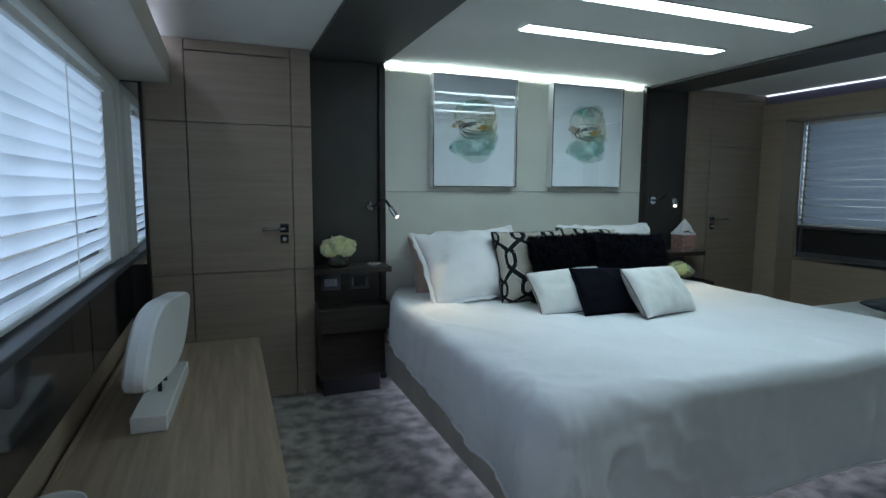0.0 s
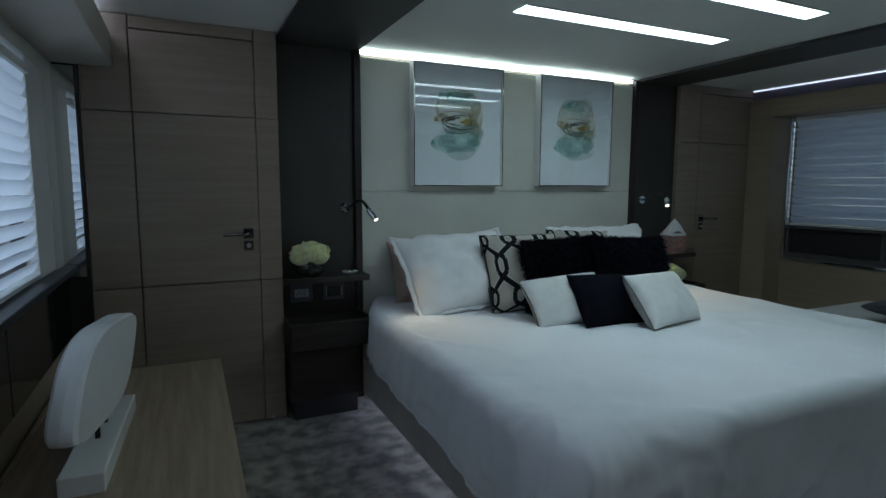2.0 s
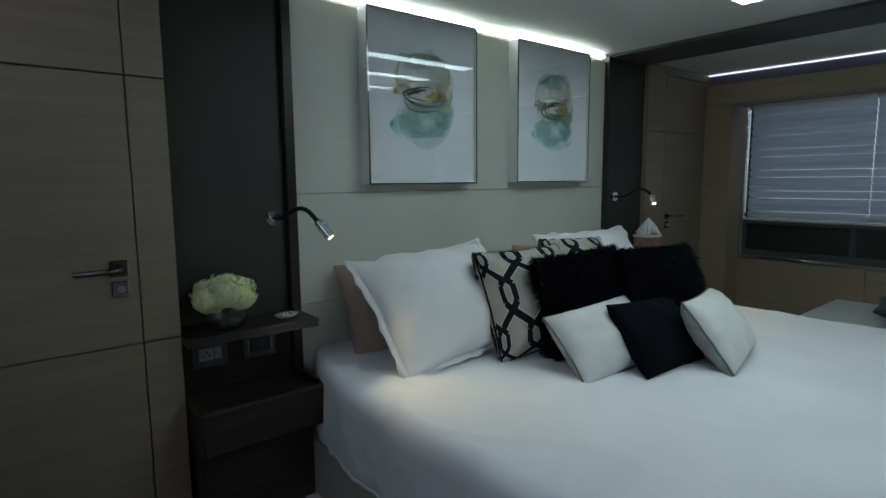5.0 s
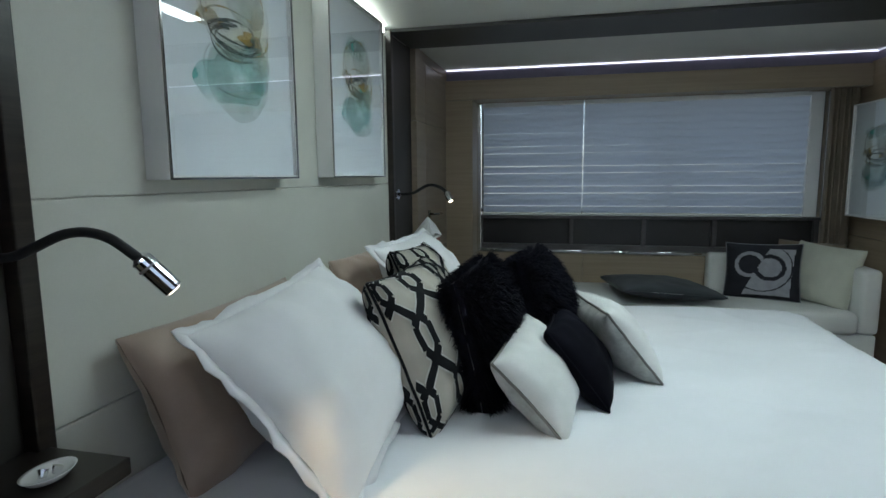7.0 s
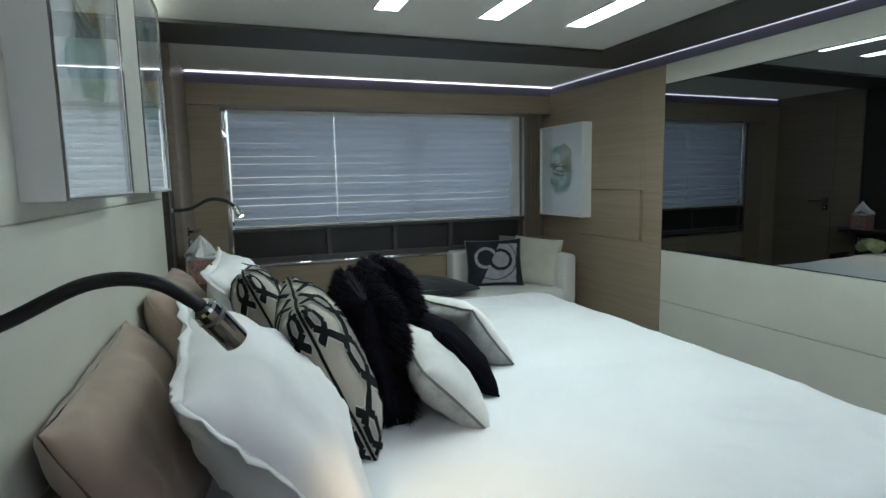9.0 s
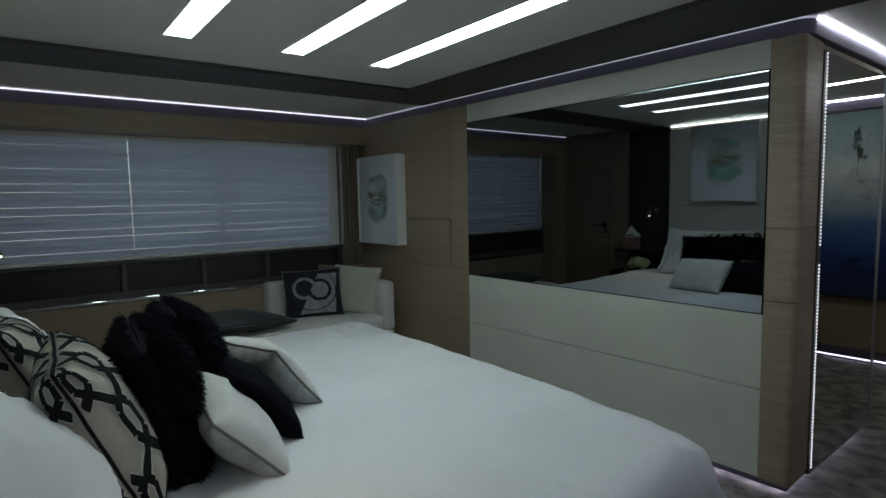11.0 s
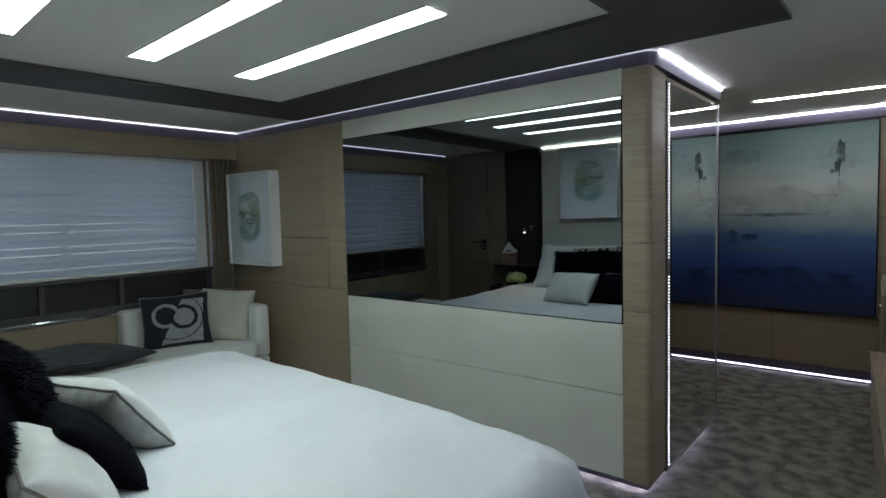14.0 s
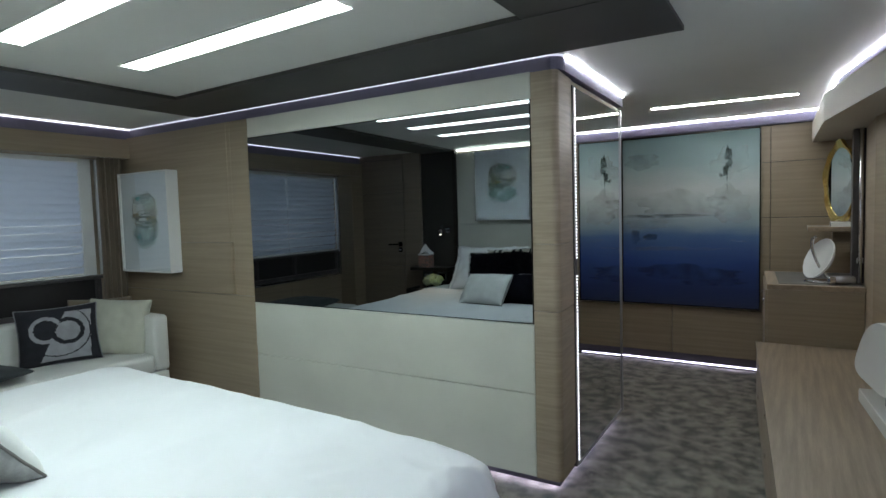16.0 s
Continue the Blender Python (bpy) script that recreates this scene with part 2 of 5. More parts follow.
def prism(points, z0, z1, bevel=0.0):
    bm = bmesh.new()
    low = [bm.verts.new((x, y, z0)) for x, y in points]
    high = [bm.verts.new((x, y, z1)) for x, y in points]
    n = len(points)
    bm.faces.new(low[::-1])
    bm.faces.new(high)
    for i in range(n):
        bm.faces.new((low[i], low[(i + 1) % n], high[(i + 1) % n], high[i]))
    if bevel:
        bmesh.ops.bevel(bm, geom=list(bm.edges), offset=bevel, segments=2, affect="EDGES", profile=0.5)
    return bm


def add_tube(bm, pts, radius, sides=10, caps=True):
    rings = []
    pts = [Vector(p) for p in pts]
    for i, p in enumerate(pts):
        d = (pts[min(i + 1, len(pts) - 1)] - pts[max(i - 1, 0)]).normalized()
        side = d.cross(Vector((0, 0, 1)))
        if side.length < 0.05:
            side = d.cross(Vector((0, 1, 0)))
        side.normalize()
        up = side.cross(d)
        r = radius[i] if isinstance(radius, (list, tuple)) else radius
        rings.append([bm.verts.new(p + r * (math.cos(a) * side + math.sin(a) * up)) for a in (2 * math.pi * k / sides for k in range(sides))])
    for a, b in zip(rings, rings[1:]):
        for k in range(sides):
            bm.faces.new((a[k], a[(k + 1) % sides], b[(k + 1) % sides], b[k]))
    if caps:
        bm.faces.new(rings[0][::-1])
        bm.faces.new(rings[-1])
    return bm


def tube(pts, radius, sides=10):
    return add_tube(bmesh.new(), pts, radius, sides)


def lathe(profile, centre, steps=32):
    bm = bmesh.new()
    cx, cy, cz = centre
    rings = [[bm.verts.new((cx + r * math.cos(2 * math.pi * k / steps), cy + r * math.sin(2 * math.pi * k / steps), cz + z)) for k in range(steps)] for r, z in profile]
    for a, b in zip(rings, rings[1:]):
        for k in range(steps):
            bm.faces.new((a[k], a[(k + 1) % steps], b[(k + 1) % steps], b[k]))
    bm.faces.new(rings[0][::-1])
    bm.faces.new(rings[-1])
    bmesh.ops.remove_doubles(bm, verts=bm.verts, dist=1e-5)
    return bm


def curve_points(points, steps=8):
    """Catmull-Rom through the points."""
    p = [Vector(q) for q in points]
    p = [2 * p[0] - p[1]] + p + [2 * p[-1] - p[-2]]
    out = []
    for i in range(1, len(p) - 2):
        a, b, c, d = p[i - 1:i + 3]
        for k in range(steps):
            t = k / steps
            out.append(0.5 * (2 * b + (c - a) * t + (2 * a - 5 * b + 4 * c - d) * t * t + (3 * b - a - 3 * c + d) * t ** 3))
    return out + [p[-2]]


# ---------------------------------------------------------------- the large structure
CEILING, LOW = 2.05, 2.03
HEAD_Y, DOOR_Y, FOOT_Y, FAR_Y = 3.975, 3.842, 1.038, -1.62
TV_X0, TV_X1 = 1.197, 3.088
FOOT_TURN = Matrix.Translation((1.197, 1.036, 0)) @ Matrix.Rotation(radians(2.0), 4, "Z") @ Matrix.Translation((-1.197, -1.036, 0))
HEAD_X0, HEAD_X1 = 1.015, 3.075
SOFFIT_X = 4.31

structure(part("floor", box(-0.75, 4.9, -1.9, 4.25, -0.1, 0.0), CARPET), "mottled taupe deep-pile carpet over the cabin floor", "floor")
structure(part("ceiling", box(-0.75, 4.9, -1.9, 4.25, CEILING, CEILING + 0.1), CEIL), "pale grey vinyl panelled cabin ceiling", "ceiling")

# dark leather frame under the ceiling round the bed
frame_bm = bmesh.new()
add_box(frame_bm, 0.545, 1.01, 1.54, HEAD_Y, LOW, CEILING - 0.001, 0.004)
add_box(frame_bm, 3.13, 3.53, 1.54, HEAD_Y, LOW, CEILING - 0.001, 0.004)
south_edge = [frame_bm.verts.new((x, y, z)) for z in (LOW, CEILING - 0.001) for x, y in ((0.545, 1.045), (3.53, 1.149), (3.53, 1.54), (0.545, 1.54))]
for q in ((3, 2, 1, 0), (4, 5, 6, 7), (0, 1, 5, 4), (1, 2, 6, 5), (2, 3, 7, 6), (3, 0, 4, 7)):
    frame_bm.faces.new([south_edge[k] for k in q])
structure(part("ceiling_trim", frame_bm, BEAM), "dark charcoal leather frame under the ceiling round the bed", "ceiling trim")

# north wall: core, then its cladding
north = structure(part("wall_north", box(-0.75, 4.9, HEAD_Y + 0.03, 4.25, 0, CEILING), OAK), "oak and leather clad bulkhead behind the bed", "wall")
for z0, z1 in ((0.20, 0.7845), (0.7857, 1.2345), (1.2357, 2.002)):
    part("panel", box(HEAD_X0, HEAD_X1, HEAD_Y, HEAD_Y + 0.03, z0, z1, 0.004), CREAM, north, "cream leather headboard panel")
part("light_strip", box(HEAD_X0 + 0.002, HEAD_X1 - 0.002, HEAD_Y + 0.004, HEAD_Y + 0.028, 2.021, 2.038), HEAD_GLOW, north, "glowing white light strip")
for x0, x1, xp0, xp1 in ((0.54, 0.972, 0.974, 1.013), (3.118, 3.515, 3.077, 3.116)):
    part("panel", box(x0, x1, HEAD_Y, HEAD_Y + 0.03, 0.0, LOW, 0.003), CHARCOAL, north, "dark charcoal leather panel")
    part("post", box(xp0, xp1, HEAD_Y - 0.028, HEAD_Y + 0.03, 0.0, LOW, 0.004), WENGE, north, "dark wenge upright")


def veneer_column(parent, x0, x1, y0, y1, cuts, mat=OAK):
    for z0, z1 in zip(cuts, cuts[1:]):
        part("panel", box(x0, x1, y0, y1, z0 + 0.002, z1 - 0.002, 0.0025), mat, parent)


bay = structure(part("wall_north_bay", box(-0.60, 0.533, DOOR_Y + 0.034, HEAD_Y + 0.031, 0, CEILING), RUBBER), "oak veneered wall beside the cabin door", "wall")
veneer_column(bay, -0.335, -0.133, DOOR_Y, DOOR_Y + 0.036, (0, 0.773, 1.609, CEILING))
veneer_column(bay, 0.424, 0.534, DOOR_Y, DOOR_Y + 0.036, (0, 0.773, 1.609, CEILING))
part("panel", box(-0.128, 0.420, DOOR_Y + 0.002, DOOR_Y + 0.036, 1.992, CEILING - 0.002, 0.002), OAK, bay)
part("mirror_strip", box(-0.60, -0.352, DOOR_Y + 0.002, DOOR_Y + 0.036, 0.84, 1.80, 0.002), MIRROR, bay, "narrow mirror panel")
part("trim", box(-0.351, -0.338, DOOR_Y - 0.004, DOOR_Y + 0.036, 0.56, 1.80, 0.002), WENGE, bay)


def lever_handle(parent, x, y, z, way):
    p = part("door_handle", box(x - 0.026, x + 0.026, y - 0.008, y, z + 0.005, z + 0.057, 0.003), HANDLE, parent, "chrome lever handle coloured dark for its dim reflections")
    part("lever", tube([(x, y - 0.006, z + 0.031), (x, y - 0.045, z + 0.031), (x + way * 0.02, y - 0.055, z + 0.031), (x + way * 0.125, y - 0.055, z + 0.029)], 0.0085, 10), HANDLE, p, smooth=True)
    part("lock_plate", box(x - 0.024, x + 0.024, y - 0.008, y, z - 0.058, z - 0.008, 0.003), HANDLE, p)
    part("lock_knob", lathe_y((x, y - 0.008, z - 0.033), 0.012, 0.014), STEEL, p)


def lathe_y(c, r, depth, steps=18):
    bm = bmesh.new()
    bmesh.ops.create_cone(bm, cap_ends=True, segments=steps, radius1=r, radius2=r * 0.85, depth=depth,
                          matrix=Matrix.Translation((c[0], c[1] - depth / 2, c[2])) @ Matrix.Rotation(math.pi / 2, 4, "X"))
    return bm


def door(name, x0, x1, y, cuts, handle_x, way, label, thick=0.034):
    d = thing(name, ((x0 + x1) / 2, y, 0), label, "door", kind="structure")
    for z0, z1 in zip(cuts, cuts[1:]):
        part("panel", box(x0, x1, y, y + thick, z0 + 0.002, z1 - 0.002, 0.0025), OAK, d)
    lever_handle(d, handle_x, y, 0.99, way)
    return d


door("door_1", -0.128, 0.420, DOOR_Y, (0.006, 0.773, 1.609, 1.988), 0.368, -1, "closed oak veneer cabin door with chrome lever handle coloured dark")
part("hinge_stop", tube([(0.46, DOOR_Y, 0.02), (0.46, DOOR_Y - 0.03, 0.02)], 0.01), STEEL, bay)
bay2 = structure(part("wall_north_bay", box(3.522, 4.62, HEAD_Y - 0.001, HEAD_Y + 0.031, 0, CEILING), RUBBER), "oak veneered wall beside the shower-room door", "wall")
veneer_column(bay2, 3.519, 3.742, HEAD_Y - 0.036, HEAD_Y, (0, 0.773, 1.609, CEILING))
veneer_column(bay2, 4.372, 4.62, HEAD_Y - 0.036, HEAD_Y, (0, 0.773, 1.609, CEILING))
part("panel", box(3.747, 4.368, HEAD_Y - 0.034, HEAD_Y, 1.992, CEILING - 0.002, 0.002), OAK, bay2)
door("door_2", 3.747, 4.368, HEAD_Y - 0.036, (0.006, 0.773, 1.609, 1.988), 3.80, 1, "closed oak veneer shower-room door with chrome lever handle coloured dark")

# west side: hull wall with its long window, the wall cants inwards past the window
WEST = [(-0.44, 3.876), (-0.44, 0.90), (-0.19, -0.40), (-0.19, -1.66)]
west = structure(part("wall_west", box(-0.62, -0.44, 0.90, 3.876, 0, 0.885), OAK_WALL), "oak lined hull wall below the long window", "wall")
part("upper_wall", box(-0.62, -0.44, 0.90, 3.876, 1.745, CEILING), CEIL, west)
part("pier", box(-0.62, -0.44, 3.70, 3.876, 0.885, 1.745), CEIL, west)
part("canted_wall", prism([(-0.44, 0.90), (-0.62, 0.90), (-0.62, -1.66), (-0.19, -1.66), (-0.19, -0.40)], 0, CEILING), OAK_WALL, west)
for y0, y1 in ((0.92, 1.865), (1.875, 2.815), (2.825, 3.834)):
    part("panel", box(-0.44, -0.425, y0, y1, 0.565, 0.868, 0.004), DARK_GLOSS, west, "glossy near-black panel")
part("sill", box(-0.50, -0.385, 0.90, 3.838, 0.872, 0.900, 0.006), DARK_SILL, west, "dark grey window ledge")
part("white_jamb", box(-0.478, -0.448, 3.418, 3.834, 0.90, 1.80, 0.004), WHITE_PAINT, west, "white window jamb")
SOFFIT_W = [(-0.20, 3.841), (-0.20, 0.90), (0.045, -0.40), (0.075, -1.60)]
structure(part("wall_west_soffit", prism([(-0.52, 3.840)] + SOFFIT_W + [(-0.52, -1.60)], 1.805, 1.955, 0.006), SOFFIT), "pale vinyl soffit box above the port window", "soffit")

# starboard side
east = structure(part("wall_east", box(4.555, 4.85, 0.95, 4.0, 0, 0.680), OAK_WALL), "oak lined hull wall below the starboard window", "wall")
for y0, y1 in ((1.122, 2.018), (2.022, 2.918), (2.922, 3.905)):
    part("panel", box(4.52, 4.556, y0, y1, 0.02, 0.676, 0.003), OAK_WALL, east)
part("upper_wall", box(4.60, 4.85, 0.95, 4.0, 1.87, CEILING), OAK_WALL, east)
part("chrome_trim", box(4.50, 4.56, 1.44, 3.73, 0.682, 0.702, 0.003), CHROME, east, "polished metal trim line")
part("pier", box(4.555, 4.85, 3.735, 4.0, 0.68, 1.87), OAK_WALL, east)
part("pier", box(4.555, 4.85, 0.95, 1.31, 0.68, 1.87), OAK_WALL, east)
part("jamb", box(SOFFIT_X + 0.004, 4.55, 3.735, HEAD_Y - 0.037, 0.02, 1.822, 0.003), OAK_WALL, east)
# Board added to stop daylight leaking in above the blinds.
part("pelmet", box(4.525, 4.60, 1.315, 3.734, 1.822, 1.872, 0.002), OAK_WALL, east)
structure(part("wall_east_soffit", prism([(4.38, 1.13), (4.60, 1.13), (4.60, HEAD_Y - 0.037), (SOFFIT_X, HEAD_Y - 0.037)], 1.825, 1.965, 0.004), OAK_WALL), "oak soffit box above the starboard window", "soffit")

# foot bulkhead: a free-standing block, mirrored on its end
block = structure(part("wall_south", prism([(1.086, 0.991), (1.088, 0.78), (1.074, -0.11), (4.85, -0.26), (4.85, 0.991)], 0.085, 1.972), OAK_WALL), "free-standing bulkhead at the foot of the bed", "wall")
part("plinth", prism([(1.106, 0.971), (1.108, 0.77), (1.094, -0.095), (4.85, -0.245), (4.85, 0.971)], 0.030, 0.085), FASCIA, block, "violet-grey plinth")
part("light_strip", prism([(1.130, 0.950), (1.132, 0.77), (1.118, -0.075), (1.145, -0.075), (1.160, 0.925), (4.5, 0.925), (4.5, 0.950)], 0.020, 0.0295), FLOOR_GLOW, block, "violet-white floor light strip")
for z0, z1 in ((0.085, 0.483), (0.487, 0.815)):
    part("panel", box(TV_X0, TV_X1, FOOT_Y - 0.04, FOOT_Y, z0, z1, 0.003), CREAM, block, "cream leather panel")
part("panel", box(TV_X0, TV_X1, FOOT_Y - 0.04, FOOT_Y, 1.860, 1.978, 0.003), CREAM, block, "cream leather panel")
for x0, x1, z0, z1 in ((TV_X1 + 0.004, 4.52, 0.085, 0.850), (TV_X1 + 0.004, 3.255, 0.854, 1.978), (3.294, 4.52, 1.202, 1.978), (3.294, 4.52, 0.854, 1.198)):
    part("panel", box(x0, x1, FOOT_Y - 0.04, FOOT_Y, z0, z1, 0.003), OAK_WALL, block)
part("grip_recess", box(3.255, 3.294, FOOT_Y - 0.04, FOOT_Y - 0.022, 0.854, 1.978), OAK_WALL, block)
part("panel", box(3.257, 3.292, FOOT_Y - 0.023, FOOT_Y - 0.001, 1.202, 1.978, 0.002), OAK_WALL, block)


def post_outline():
    """Rounded outer corner of the oak post."""
    pts = [(1.194, FOOT_Y - 0.042), (1.194, FOOT_Y + 0.004)]
    for k in range(7):
        a = math.pi / 2 + k / 6 * (math.pi / 2 + 0.1)
        pts.append((1.100 + 0.03 * math.cos(a), FOOT_Y - 0.026 + 0.03 * math.sin(a)))
    return pts + [(1.080, 0.798), (1.109, 0.798)]


for z0, z1 in ((0.085, 0.880), (0.884, 1.192), (1.196, 1.972)):
    part("post_panel", prism(post_outline(), z0, z1), OAK_POST, block, "oak veneer corner post")
side_turn = Matrix.Translation((1.081, 0.776, 0)) @ Matrix.Rotation(radians(-0.9), 4, "Z")


def turned(bm, m):
    bmesh.ops.transform(bm, matrix=m, verts=bm.verts)
    return bm


part("side_mirror", turned(box(-0.006, 0.004, -0.885, -0.022, 0.075, 1.94), side_turn), MIRROR, block, "tall silver mirror panel")
part("chrome_post", turned(box(-0.012, 0.03, -0.905, -0.885, 0.06, 1.955, 0.003), side_turn), STEEL, block, "polished chrome upright")
part("chrome_foot", turned(box(-0.008, 0.006, -0.885, -0.004, 0.058, 0.075, 0.002), side_turn), STEEL, block)
part("led_channel", turned(box(-0.006, 0.010, -0.022, 0.018, 0.06, 1.945), side_turn), DARK_FRAME, block)
dots = bmesh.new()
for i in range(120):
    z = 0.085 + i * 0.0155
    if not 1.03 < z < 1.10:
        add_box(dots, -0.010, -0.0055, -0.012, -0.006, z, z + 0.006)
tagged(part("led_dots", turned(dots, side_turn), DOT_GLOW, block, "row of tiny white LED dots"), kind="stuff")

block.matrix_basis = FOOT_TURN @ block.matrix_basis

# far wall behind the passage, and an unseen plain wall added to close the place
far = structure(part("wall_far", box(-0.5, 2.45, -1.86, FAR_Y - 0.03, 0, CEILING), RUBBER), "oak panelled end wall of the passage", "wall")
for x0, x1 in ((-0.30, 0.338), (0.342, 1.06), (1.064, 1.74), (1.744, 2.36)):
    for z0, z1 in ((0.10, 0.50), (0.504, 1.246), (1.250, 1.678), (1.682, 1.962)):
        part("panel", box(x0, x1, FAR_Y - 0.03, FAR_Y, z0, z1, 0.003), OAK_WALL, far)
part("plinth", box(-0.30, 2.36, FAR_Y - 0.03, FAR_Y - 0.012, 0.030, 0.10), FASCIA, far)
part("light_strip", box(0.40, 2.34, FAR_Y - 0.029, FAR_Y - 0.018, 0.018, 0.0295), FLOOR_GLOW, far, "violet-white floor light strip")
structure(part("wall_passage_end", box(2.36, 2.5, -1.86, -0.06, 0, CEILING), OAK_WALL), "plain oak wall, unseen, added to close the passage", "wall")


def cove(name, pts, inward, label, z0=1.957, z1=CEILING, glow=None):
    """Violet-grey fascia with a light line under the ceiling; inward: side on which the room lies."""
    def offset(d):
        out = []
        for i, (x, y) in enumerate(pts):
            nx = ny = 0
            for a, b in ((pts[max(i - 1, 0)], pts[i]), (pts[i], pts[min(i + 1, len(pts) - 1)])):
                dx, dy = b[0] - a[0], b[1] - a[1]
                ln = math.hypot(dx, dy)
                if ln:
                    nx, ny = nx - dy / ln, ny + dx / ln
            ln = math.hypot(nx, ny)
            out.append((x + inward * d * nx / ln, y + inward * d * ny / ln))
        return out
    ob = structure(part(name, prism(pts + offset(-0.05)[::-1], z0, z1 - 0.002), FASCIA), label, "light cove")
    part("light_strip", prism(offset(0.001) + offset(0.007)[::-1], z1 - 0.011, z1 - 0.004), glow or COVE_GLOW, ob, "thin glowing violet-white light line")
    return ob


cove("ceiling_cove_west", [(-0.27, 3.839), (-0.27, 0.90), (-0.025, -0.40), (0.005, -1.56)], 1, "violet-grey light cove above the port soffit", glow=WEST_GLOW)
cove("ceiling_cove_far", [(0.012, -1.57), (2.35, -1.57)], 1, "violet-grey light cove above the passage wall", z0=1.965, glow=PASSAGE_GLOW)
cove("ceiling_cove_east", [(4.41, 1.10), (SOFFIT_X + 0.028, HEAD_Y - 0.04)], 1, "violet-grey light cove above the starboard soffit", z0=1.967)
arc = [(1.124 + 0.06 * math.cos(math.pi / 2 + k / 6 * (math.pi / 2 + 0.076)), 0.951 + 0.06 * math.sin(math.pi / 2 + k / 6 * (math.pi / 2 + 0.076))) for k in range(7)]
foot_cove = cove("ceiling_cove_foot", [(4.42, 1.011)] + arc, -1, "violet-grey light cove along the foot bulkhead", z0=1.980, glow=FOOT_GLOW)
side_cove = cove("ceiling_cove_passage", [(arc[-1][0], arc[-1][1] - 0.003), (1.048, -0.14)], -1, "violet-grey light cove along the mirrored end of the bulkhead", z0=1.980, glow=PASSAGE_GLOW)
side_cove.matrix_basis = FOOT_TURN @ side_cove.matrix_basis
foot_cove.matrix_basis = FOOT_TURN @ foot_cove.matrix_basis


# ---------------------------------------------------------------- windows and blinds
def blind(name, x, y0, y1, z0, z1, pitch, depth, tilt, mat, cords, side, label):
    b = thing(name, (x, (y0 + y1) / 2, z0), label, "blind")
    bm = bmesh.new()
    n = int((z1 - z0) / pitch)
    ca, sa = math.cos(radians(tilt)), math.sin(radians(tilt))
    rows = []
    for k in range(6):
        s = (k / 5 - 0.5) * depth
        c = 0.0075 * (1 - (2 * k / 5 - 1) ** 2)
        rows.append((side * (s * ca + c * sa), s * sa - c * ca))
    mesh = None
    for i in range(n):
        z = z0 + 0.5 * pitch + i * pitch
        if mesh is None:
            v0 = [bm.verts.new((dx, y0, dz)) for dx, dz in rows]
            v1 = [bm.verts.new((dx, y1, dz)) for dx, dz in rows]
            for a in range(5):
                bm.faces.new((v0[a], v0[a + 1], v1[a + 1], v1[a]))
            slat = part("slat", bm, mat, b, smooth=True, world_coords=False)
            mesh = slat.data
        else:
            slat = new("slat", mesh)
            slat.parent = b
        slat.location = (0, -(y0 + y1) / 2, z - z0)
        slat.rotation_euler = (0.0012 * math.sin(i * 2.1), radians(1.8 * math.sin(i * 1.7)), 0)
    part("head_rail", box(x - 0.03, x + 0.03, y0, y1, z1 - 0.022, z1 + 0.012, 0.004), WHITE_PAINT, b)
    part("bottom_rail", box(x - 0.018, x + 0.018, y0, y1, z0 - 0.020, z0 - 0.004, 0.004), WHITE_PAINT, b)
    for y in cords:
        part("cord", tube([(x + side * 0.030, y, z0 - 0.01), (x + side * 0.031, y, (z0 + z1) / 2), (x + side * 0.030, y, z1)], 0.0022, 6), WHITE_PAINT, b, "white ladder cord")
    return b


blind("window_blind", -0.462, 0.93, 3.405, 0.928, 1.70, 0.0505, 0.062, 62, SLAT_L, (1.55, 2.74), 1, "white slatted blind lit by daylight, lowered and closed")
for y0, y1, cords in ((1.440, 2.9325, ()), (2.9365, 3.690, ())):
    blind("window_blind", 4.555, y0, y1, 0.985, 1.812, 0.0505, 0.058, 62, SLAT_R, cords, -1, "grey-white slatted blind, lowered and closed")


def window_frame(name, x0, x1, y0, y1, z0, z1, w, mat, label, panes, pane_x):
    win = thing(name, ((x0 + x1) / 2, (y0 + y1) / 2, z0), label, "window", kind="structure")
    part("window_frame", box(x0, x1, y0, y1, z0, z0 + w, 0.003), mat, win)
    part("window_frame", box(x0, x1, y0, y1, z1 - w, z1, 0.003), mat, win)
    edges = [y0, *panes, y1]
    for y in edges:
        a = min(max(y - w / 2, y0), y1 - w)
        part("mullion", box(x0 + 0.002, x1 - 0.002, a, a + w, z0 + w, z1 - w, 0.003), mat, win)
    for a, b in zip(edges, edges[1:]):
        p = part("pane", box(pane_x, pane_x + 0.006, a + w * 0.6, b - w * 0.6, z0 + w, z1 - w), GLASS, win)
        p.visible_shadow = False
    return win


window_frame("window_1", -0.60, -0.545, 0.905, 3.695, 0.888, 1.742, 0.03, DARK_FRAME, "long port window with dark frame behind a blind", (2.3,), -0.575)
window_frame("window_2", 4.63, 4.69, 1.315, 3.732, 0.985, 1.868, 0.03, DARK_FRAME, "wide starboard window with dark frame behind blinds", (2.3,), 4.66)
low_win = thing("window_3", (4.56, 2.5, 0.705), "dark lower window band with charcoal mullions under the blinds", "window", kind="structure")
part("window_sill", box(4.505, 4.60, 1.33, 3.732, 0.942, 0.966, 0.004), DARK_FRAME, low_win)
part("window_frame", box(4.53, 4.60, 1.33, 3.732, 0.704, 0.742, 0.004), DARK_FRAME, low_win)
for y in (1.345, 2.00, 2.484, 3.01, 3.712):
    part("mullion", box(4.535, 4.60, y - 0.016, y + 0.016, 0.742, 0.942, 0.003), DARK_FRAME, low_win)
